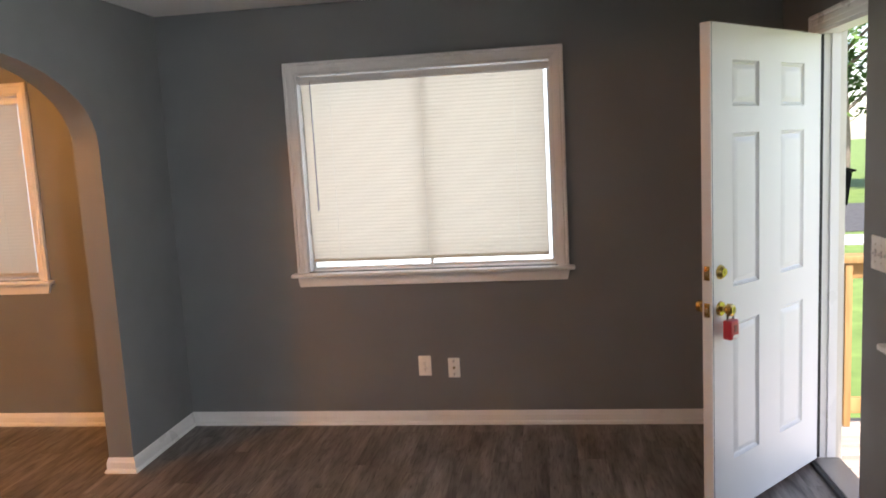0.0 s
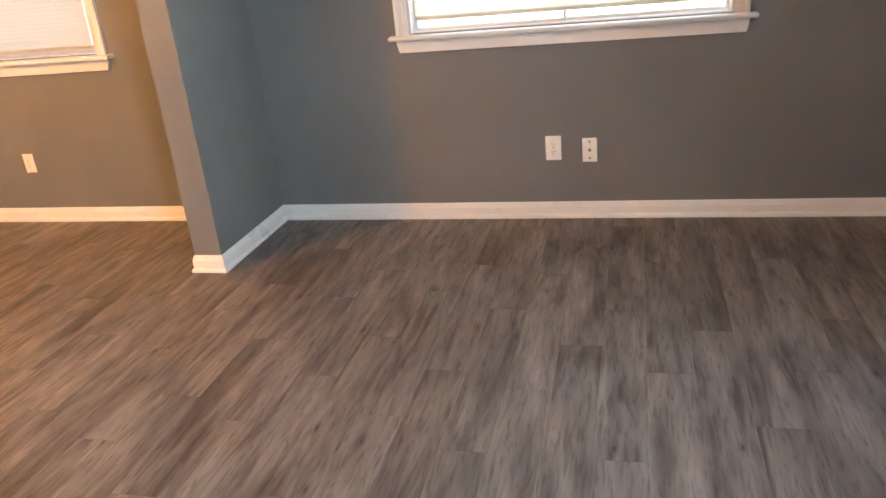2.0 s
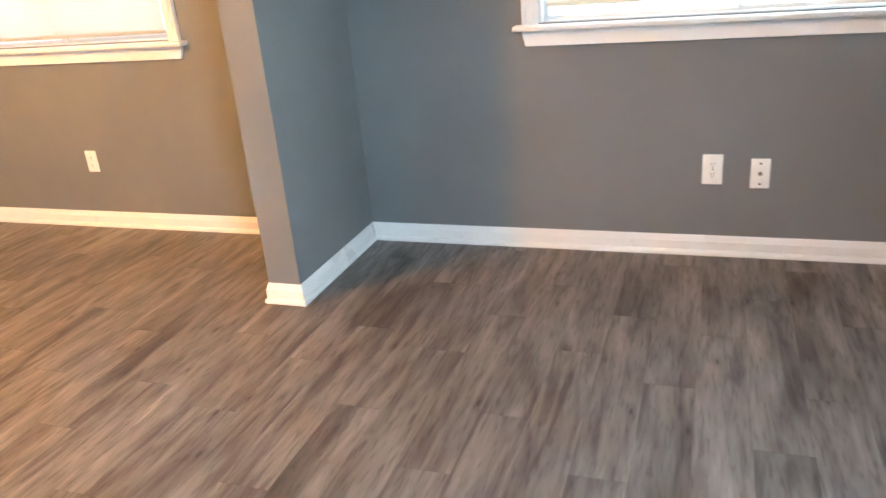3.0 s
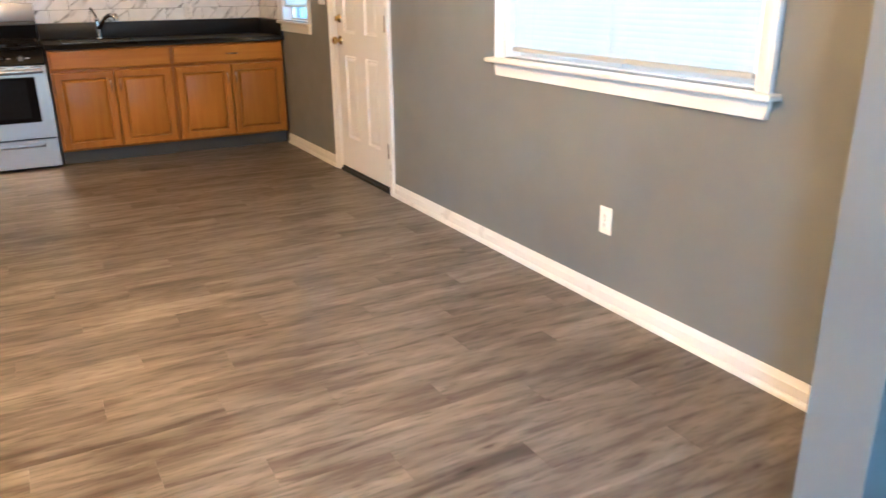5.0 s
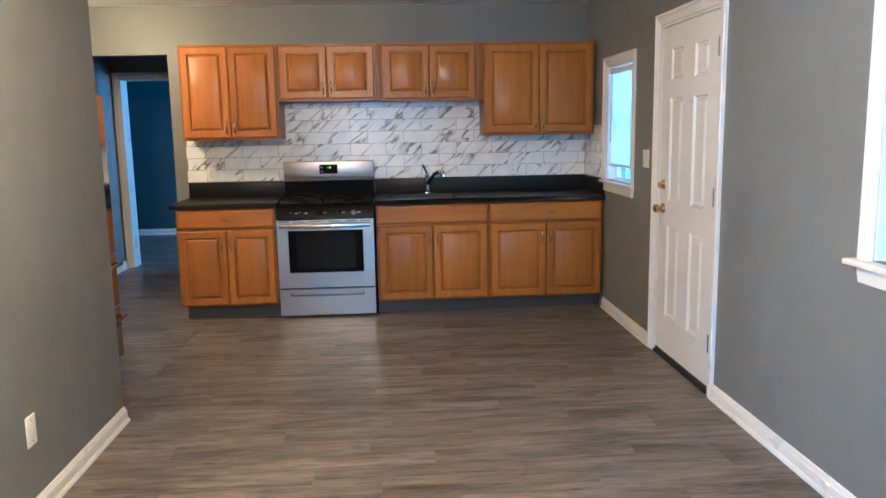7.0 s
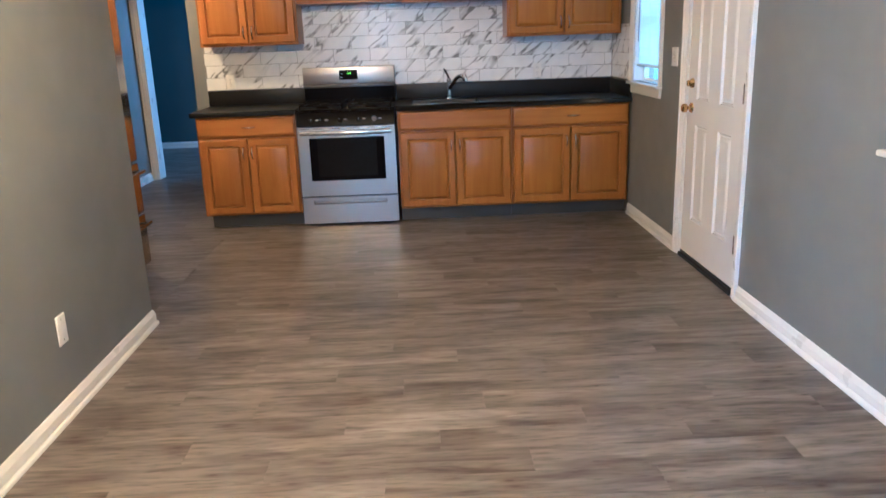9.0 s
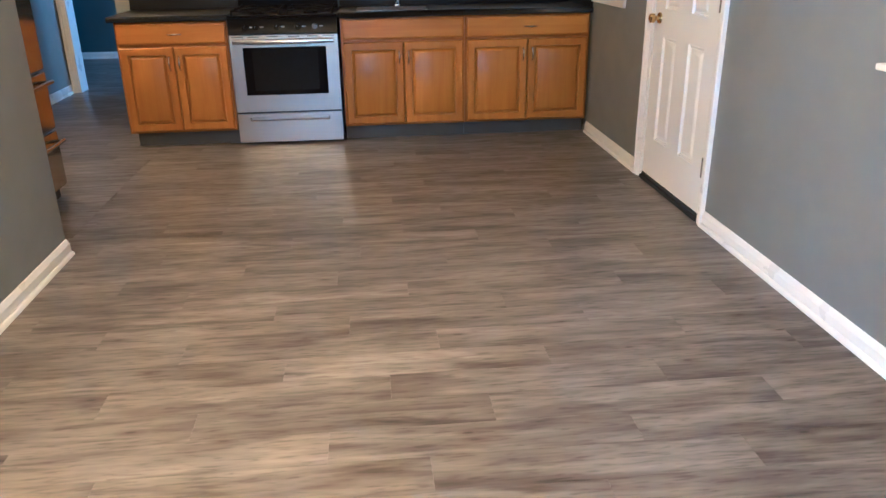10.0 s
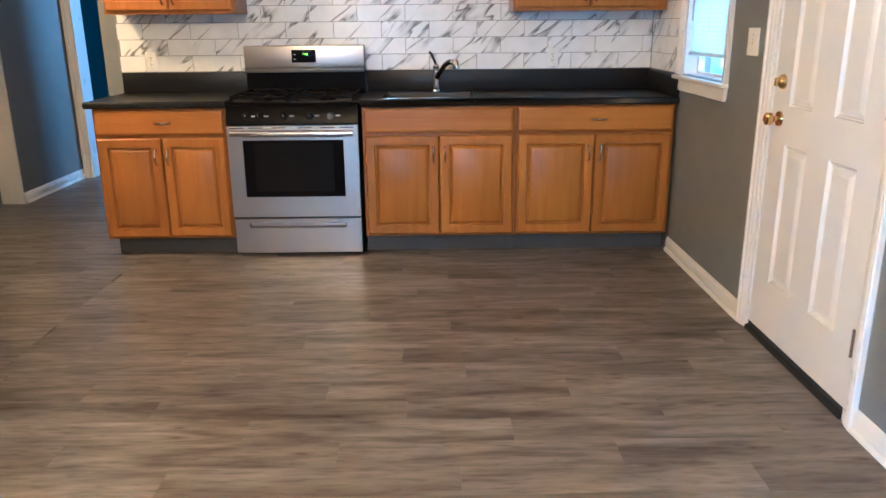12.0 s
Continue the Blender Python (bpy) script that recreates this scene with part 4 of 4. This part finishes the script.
# refrigerator beside the end of the dining room wall
def fridge():
    f = thing("refrigerator", pose(-7.20, 0.76, 0, 0, 0, 180) @ pose(-0.90, 0, 0), "tall stainless refrigerator behind the dining room wall", "refrigerator")
    W, D, H = 0.90, 0.85, 1.705
    part("cabinet", bm_box(0.004, W - 0.004, 0.085, D, 0.03, H - 0.01, bevel=0.006), plain("dark_grey_case", (0.10, 0.10, 0.105), 0.45), f, "dark grey painted case")
    part("upper_door", bm_box(0.0, W, 0.0, 0.08, 0.735, H, bevel=0.012, segments=3), MIRRORSTEEL, f)
    for z0, z1 in ((0.405, 0.725), (0.075, 0.395)):
        d = part("drawer", bm_box(0.0, W, 0.0, 0.08, z0, z1, bevel=0.012, segments=3), MIRRORSTEEL, f)
        bm = tube(bmesh.new(), [(0.05 + 0.8 * k / 12, -0.045 - 0.008 * math.sin(math.pi * k / 12), z1 - 0.05) for k in range(13)], 0.012, 12)
        for x in (0.07, 0.83):
            cyl(bm, (x, -0.045, z1 - 0.05), (x, 0.0, z1 - 0.05), 0.009, sides=10)
        part("handle", bm, MIRRORSTEEL, d)
    bm = tube(bmesh.new(), [(0.06, -0.05, 0.80 + 0.65 * k / 8) for k in range(9)], 0.012, 12)
    for z in (0.83, 1.42):
        cyl(bm, (0.06, -0.05, z), (0.06, 0.0, z), 0.009, sides=10)
    part("handle", bm, MIRRORSTEEL, f)
    part("kick_grille", bm_box(0.01, W - 0.01, 0.05, 0.12, 0.0, 0.07), RUBBER, f)


fridge()


# plates on the walls
def plate(name, m, label, kind, w=0.072, h=0.116):
    """A wall plate in the xz plane that looks to -y, centred on m."""
    p = thing(name, m, label, "wall plate")
    part("cover", bm_box(-w / 2, w / 2, -0.006, 0.0, -h / 2, h / 2, bevel=0.0025), PLASTIC, p)
    if kind == "outlet":
        for dz in (-0.0195, 0.0195):
            bm = cyl(bmesh.new(), (0, -0.006, dz), (0, -0.0085, dz), 0.017, 0.0165, 20)
            r = part("receptacle", bm, PLASTIC, p)
            for dx in (-0.0065, 0.0065):
                part("slot", bm_box(dx - 0.0013, dx + 0.0013, -0.0092, -0.0084, dz - 0.001, dz + 0.0075), SLOT, r)
            part("slot", cyl(bmesh.new(), (0, -0.0084, dz - 0.008), (0, -0.0092, dz - 0.008), 0.0026, sides=8), SLOT, r)
        part("screw", cyl(bmesh.new(), (0, -0.006, 0), (0, -0.0075, 0), 0.003, sides=10), NICKEL, p)
    elif kind == "coax":
        bm = cyl(bmesh.new(), (0, -0.006, 0), (0, -0.009, 0), 0.009, 0.0085, 6)
        cyl(bm, (0, -0.009, 0), (0, -0.017, 0), 0.0045, sides=12)
        part("connector", bm, metal("dull_brass", (0.30, 0.24, 0.14), 0.35), p)
        for dz in (-0.042, 0.042):
            part("screw", cyl(bmesh.new(), (0, -0.006, dz), (0, -0.0078, dz), 0.0045, sides=10), SLOT, p)
    elif kind.startswith("switch"):
        n = int(kind[-1])
        for k in range(n):
            x = (k - (n - 1) / 2) * 0.046
            t = part("toggle_mount", bm_box(x - 0.006, x + 0.006, -0.0072, -0.0058, -0.013, 0.013), plain("toggle_recess", (0.5, 0.48, 0.45), 0.4), p)
            bm = bm_box(x - 0.0045, x + 0.0045, -0.020, -0.006, -0.004, 0.006, bevel=0.0015)
            part("toggle", bm, PLASTIC, t)
            for dz in (-0.03, 0.03):
                part("screw", cyl(bmesh.new(), (x, -0.006, dz), (x, -0.0072, dz), 0.003, sides=8), NICKEL, p)
    else:
        part("screw", cyl(bmesh.new(), (0, -0.006, 0.042), (0, -0.0075, 0.042), 0.003, sides=8), NICKEL, p)
        part("screw", cyl(bmesh.new(), (0, -0.006, -0.042), (0, -0.0075, -0.042), 0.003, sides=8), NICKEL, p)
    return p


plate("wall_outlet", pose(-0.958, NORTH, 0.373), "white duplex outlet plate under the living room window", "outlet", 0.078, 0.125)
plate("cable_plate", pose(-0.778, NORTH, 0.358), "white cable socket plate with a brass connector", "coax", 0.072, 0.122)
plate("wall_outlet", pose(-4.122, NORTH, 0.373), "white outlet plate under the dining room window", "outlet")
plate("blank_plate", pose(-5.232, 1.09, 0.355, 0, 0, 180), "white blank plate on the dining room wall", "blank", 0.075, 0.12)
plate("light_switch", pose(-7.345, NORTH, 1.247), "white light switch beside the back door", "switch1", 0.115, 0.118)
plate("light_switch", pose(0.94, 2.44, 1.252, 0, 0, -90), "white triple light switch beside the front door", "switch3", 0.165, 0.118)
plate("wall_outlet", on_west(3.556, 1.126) @ pose(0, -0.0085, 0), "white outlet plate on the marble tiles by the sink", "outlet")
plate("wall_outlet", on_west(0.982, 1.118) @ pose(0, -0.0085, 0), "white outlet plate on the marble tiles by the hall", "outlet")


# red lock box on the front door's outer knob
def lock_box():
    m = front_leaf.parent.matrix_world @ front_leaf.matrix_basis @ pose(0.072, -0.040, 0.945)
    b = thing("lock_box", m, "small red key lock box hanging from the brass knob", "lock box")
    part("body", bm_box(-0.032, 0.032, -0.022, 0.018, -0.140, -0.058, bevel=0.008, segments=3), RED, b)
    part("shackle", tube(bmesh.new(), [(-0.022, 0, -0.062), (-0.022, 0, -0.028), (-0.014, 0, -0.016), (0, 0, -0.012), (0.014, 0, -0.016), (0.022, 0, -0.028), (0.022, 0, -0.062)], 0.0045, 10), metal("dark_shackle", (0.2, 0.16, 0.14), 0.35), b, "dark metal shackle")
    part("dial", bm_box(-0.010, 0.014, -0.0245, -0.0222, -0.108, -0.078, bevel=0.001), plain("dark_red", (0.2, 0.012, 0.02), 0.4), b)
    part("label_plate", bm_box(-0.018, 0.020, -0.0235, -0.0222, -0.134, -0.120), PLASTIC, b)


lock_box()


# hall doorways
def jamb_set(name, label, m, W, H, depth, sides):
    d = setting(name, m, label, "door frame")
    bm = bmesh.new()
    box(bm, 0.0005, 0.018, -0.002, depth + 0.002, 0, H - 0.0005)
    box(bm, W - 0.018, W - 0.0005, -0.002, depth + 0.002, 0, H - 0.0005)
    box(bm, 0.0185, W - 0.0185, -0.002, depth + 0.002, H - 0.018, H - 0.0005)
    part("door_frame", bm, TRIM, d)
    casing_set(d, 0.0, W, H, 0.0, 0.062, sides)
    return d


jamb_set("door_frame_1", "white door frame at the end of the hall", pose(HALLW, -0.38, 0, 0, 0, 90), 0.84, 2.05, 0.20, (True, True))
jamb_set("door_frame_2", "white door frame in the side of the hall", pose(-9.12, -0.45, 0, 0, 0, 180), 0.68, 2.05, 0.17, (True, False))


# ceiling lights of the dining room and kitchen
def ceiling_light(x, y, label):
    c = thing("ceiling_light", pose(x, y, 2.495), label, "ceiling light", "flush ceiling lights")
    part("base", cyl(bmesh.new(), (0, 0, -0.025), (0, 0, 0.0), 0.135, 0.14, 40), NICKEL, c)
    part("lamp_holder", cyl(bmesh.new(), (0, 0, -0.06), (0, 0, -0.025), 0.02, 0.024, 20), PLASTIC, c)


ceiling_light(-4.1, 1.85, "flush nickel ceiling light over the dining area")
ceiling_light(-7.75, 0.30, "flush nickel ceiling light over the kitchen passage")


# outside the front door: ground, road, porch, rail, mailbox, trees
def stuff_material(name, lo, hi, scale, rough=0.9):
    m, t, b = nodes_of(name, lo, rough)
    r = ramp(t, noise_node(t, scale, 5).outputs["Fac"], [(0.3, lo), (0.7, hi)])
    t.links.new(r.outputs[0], b.inputs["Base Color"])
    return m


LAWN = stuff_material("lawn", (0.09, 0.16, 0.03), (0.17, 0.26, 0.06), 3.0)
ASPHALT = stuff_material("asphalt", (0.05, 0.05, 0.052), (0.085, 0.085, 0.085), 8.0)
LEAF = stuff_material("leaves", (0.09, 0.18, 0.035), (0.13, 0.25, 0.055), 2.0, 0.6)
BARK = stuff_material("bark", (0.16, 0.13, 0.10), (0.26, 0.22, 0.18), 12.0)
DECK = wood("weathered_deck", (0.52, 0.47, 0.42), (0.36, 0.31, 0.27), "x", 0.75)
GZ = -0.55
structure("ground", bm_box(-150, 150, -150, 150, GZ - 0.3, GZ), LAWN, "mown green lawn around the house", "ground")
structure("backdrop", bm_box(-22.0, 0.4, 5.6, 5.62, GZ, 3.2), plain("pale_sky_backdrop", (0.66, 0.86, 1.0), 0.9, 0, 0.16), "plain pale sky behind the windows", "backdrop")
structure("road", bm_box(-150, 150, 17.0, 23.5, GZ + 0.004, GZ + 0.02), ASPHALT, "grey asphalt road past the lawn", "road")
structure("pavement", bm_box(-150, 150, 15.0, 16.2, GZ + 0.004, GZ + 0.05), paint("concrete", (0.45, 0.44, 0.42), 0.85), "pale concrete pavement beside the road", "pavement")


def porch():
    p = setting("porch", pose(1.24, 0, 0), "weathered timber porch outside the front door", "porch")
    L = 2.4
    for x in (0.05, L - 0.1):
        for y in (1.6, 4.15):
            part("post", bm_box(x, x + 0.09, y, y + 0.09, GZ, -0.075), CEDAR, p)
    part("joist", bm_box(0.0, L, 1.55, 1.59, -0.2, -0.072), CEDAR, p)
    part("joist", bm_box(0.0, L, 4.28, 4.32, -0.2, -0.072), CEDAR, p)
    me = finish(bm_box(0.0, L, -0.068, 0.068, -0.07, -0.035, bevel=0.004), "deck_board", DECK)
    for k in range(20):
        part("deck_board", me, None, p, at=pose(0.0, 1.6 + 0.142 * k, random.uniform(-0.001, 0.001)))


porch()


def railing():
    r = thing("porch_railing", pose(1.26, 4.28, -0.035), "raw yellow timber porch railing with square balusters", "railing")
    L = 2.3
    part("top_rail", bm_box(0, L, -0.07, 0.07, 0.960, 0.998, bevel=0.004), CEDAR, r)
    part("sub_rail", bm_box(0, L, -0.02, 0.02, 0.865, 0.9595, bevel=0.003), CEDAR, r)
    part("bottom_rail", bm_box(0, L, -0.02, 0.02, 0.065, 0.155, bevel=0.003), CEDAR, r)
    me = finish(bm_box(-0.019, 0.019, -0.058, -0.0205, 0.0, 0.955, bevel=0.003), "baluster", CEDAR)
    for k in range(17):
        part("baluster", me, None, r, at=pose(0.24 + 0.128 * k, 0, 0))
    for x in (0.045, L):
        part("post", bm_box(x - 0.044, x + 0.044, 0.0715, 0.16, -0.5, 1.03, bevel=0.003), CEDAR, r)


railing()


def mailbox():
    m = thing("mailbox", pose(1.232, 3.90, 1.30), "black wall-mounted metal mailbox beside the front door", "mailbox")
    bm = bmesh.new()
    prof = [(0.0, 0.0), (0.085, 0.0), (0.105, 0.165), (0.0, 0.20)]
    ends = [[bm.verts.new((x, y, z)) for x, z in prof] for y in (-0.13, 0.13)]
    for k in range(4):
        bm.faces.new((ends[0][k], ends[0][(k + 1) % 4], ends[1][(k + 1) % 4], ends[1][k]))
    bm.faces.new(ends[0])
    bm.faces.new(ends[1])
    part("box", bm, BLACKEN, m)
    part("lid", bm_box(0.0, 0.125, -0.14, 0.14, -0.006, 0.006, bevel=0.002), BLACKEN, m, at=pose(0, 0, 0.205, 0, 17, 0))


mailbox()


def tree(x, y, h, seed):
    rnd = random.Random(seed)
    t = thing("tree", pose(x, y, GZ), "leafy green tree beyond the road", "tree", "trees past the road")
    bm = tube(bmesh.new(), [(0, 0, 0), (0.05, 0.02, h * 0.2), (-0.04, 0.06, h * 0.45), (0.02, 0, h * 0.75)], [0.24, 0.19, 0.13, 0.05], 10)
    limbs = []
    for k in range(9):
        a, z = rnd.uniform(0, math.tau), h * rnd.uniform(0.28, 0.6)
        r = h * rnd.uniform(0.18, 0.32)
        tip = (math.cos(a) * r, math.sin(a) * r, z + h * rnd.uniform(0.12, 0.28))
        tube(bm, [(0, 0.03, z), (tip[0] * 0.5, tip[1] * 0.5, z + (tip[2] - z) * 0.6), tip], [0.07, 0.045, 0.015], 6)
        limbs.append(tip)
    limbs.append((0, 0, h * 0.82))
    part("trunk", bm, BARK, t)
    vs, fs = [], []
    for k in range(9000):
        c = rnd.choice(limbs)
        p = Vector(c) + Vector((rnd.gauss(0, 1), rnd.gauss(0, 1), rnd.gauss(0, 0.8))) * h * 0.085
        u = Vector((rnd.uniform(-1, 1), rnd.uniform(-1, 1), rnd.uniform(-0.6, 0.6))).normalized() * rnd.uniform(0.10, 0.20)
        w = u.orthogonal().normalized() * u.length * 0.55
        i = len(vs)
        vs += [p - u, p + w, p + u, p - w]
        fs.append((i, i + 1, i + 2, i + 3))
    me = bpy.data.meshes.new("crown")
    me.from_pydata([tuple(v) for v in vs], [], fs)
    me.materials.append(LEAF)
    part("crown", me, None, t)


for x, y, h, s in ((5.5, 27, 8.5, 1), (10.5, 29, 9.5, 2), (15.5, 28, 8.0, 3), (1.0, 30, 9.0, 4), (8.0, 36, 11.0, 5), (20, 33, 10.0, 6)):
    tree(x, y, h, s)


def utility_pole():
    p = thing("utility_pole", pose(5.05, 16.6, GZ), "grey wooden utility pole beside the pavement", "pole")
    part("shaft", tube(bmesh.new(), [(0, 0, 0), (0, 0, 4.5), (0, 0, 9)], [0.15, 0.13, 0.10], 14), BARK, p)
    part("cross_arm", bm_box(-1.1, 1.1, -0.06, 0.06, 8.2, 8.32), BARK, p)
    s = thing("road_sign", pose(6.35, 17.0 + 7.5, GZ), "small yellow road sign on a grey post", "sign")
    part("post", cyl(bmesh.new(), (0, 0, 0), (0, 0, 2.3), 0.03, sides=10), STEEL, s)
    part("board", bm_box(-0.25, 0.25, -0.05, -0.035, 1.9, 2.4, bevel=0.003), plain("yellow_sign", (0.75, 0.45, 0.02), 0.5), s)


utility_pole()


# marble tiles: 4 x 12 inch pieces in running bond
def tiles():
    back = setting("tile_backing", on_west(0.0), "grey grout bed of the marble tile splashback", "splashback")
    part("bed", bm_box(0.778, 4.195, -0.004, -0.0005, 1.05, 1.72), GROUT, back)
    TH, TW, gap = 0.1005, 0.3035, 0.0030
    cache = {}

    def one(owner, a0, a1, z0, z1, m):
        key = (round(a1 - a0, 4), round(z1 - z0, 4))
        if key not in cache:
            bm = bmesh.new()
            w, h = key
            front = rings(bm, -w / 2, w / 2, -h / 2, h / 2, -0.0085, [(0, 0.0012), (0.0012, 0.0), (0.002, 0.0)], -1)
            rear = [bm.verts.new((v.co.x, -0.003, v.co.z)) for v in front]
            for k in range(4):
                bm.faces.new((front[k], front[(k + 1) % 4], rear[(k + 1) % 4], rear[k]))
            cache[key] = finish(bm, "tile", MARBLE, 20)
        part("tile", cache[key], None, owner, at=m @ pose((a0 + a1) / 2, 0, (z0 + z1) / 2))

    def field(owner, a0, a1, ztop, shift):
        z, row = 1.052, 0
        while z < ztop - 0.02:
            h = min(TH, ztop - z)
            a = a0 - TW + ((row * 0.5 + shift) % 1.0) * TW
            while a < a1:
                p, q = max(a, a0), min(a + TW, a1)
                if q - p > 0.015:
                    one(owner, p + gap / 2, q - gap / 2, z + gap / 2, z + h - gap / 2, Matrix())
                a += TW
            z += TH
            row += 1

    field(back, 0.782, 4.19, 1.70, 0.53)
    side = setting("tile_return", pose(WEST, NORTH, 0), "marble tiles returned onto the window wall", "splashback")
    part("bed", bm_box(0.009, 0.552, -0.004, -0.0005, 1.05, 1.475), GROUT, side)
    field(side, 0.0095, 0.55, 1.475, 0.2)


tiles()


# floor planks
def planks():
    L, Wd = 0.914, 0.1522
    floor_ob = bpy.data.objects["floor"]
    cache = {}

    def mesh(w, l):
        key = (round(w, 3), round(l, 3))
        if key not in cache:
            bm = bmesh.new()
            b = 0.0005
            lo = [bm.verts.new((x, y, -0.006)) for x, y in ((-w / 2, -l / 2), (w / 2, -l / 2), (w / 2, l / 2), (-w / 2, l / 2))]
            mid = [bm.verts.new((v.co.x, v.co.y, -0.0006)) for v in lo]
            up = [bm.verts.new((v.co.x - math.copysign(b, v.co.x), v.co.y - math.copysign(b, v.co.y), 0)) for v in lo]
            for p, q in ((lo, mid), (mid, up)):
                for k in range(4):
                    bm.faces.new((p[k], p[(k + 1) % 4], q[(k + 1) % 4], q[k]))
            bm.faces.new(up)
            cache[key] = finish(bm, "plank", PLANK, 0)
        return cache[key]

    rooms = [(-2.62, 1.16, -2.05, NORTH + 0.06), (-8.98, -2.62, 1.02, NORTH + 0.06), (-9.0, -6.12, -0.36, 1.02), (-13.6, -9.0, -2.3, 2.3)]
    for x0, x1, y0, y1 in rooms:
        row0 = math.floor((x0 + 20) / Wd)
        for r in range(row0, math.ceil((x1 + 20) / Wd)):
            a, b = max(r * Wd - 20, x0), min((r + 1) * Wd - 20, x1)
            if b - a < 0.01:
                continue
            off = L * ((r * 0.382) % 1.0) + random.Random(r).uniform(-0.07, 0.07)
            y = y0 - ((y0 - off) % L)
            while y < y1:
                p, q = max(y, y0), min(y + L, y1)
                if q - p > 0.01:
                    part("plank", mesh(b - a - 0.0001, q - p - 0.0001), None, floor_ob, at=pose((a + b) / 2, (p + q) / 2, 0))
                y += L


planks()
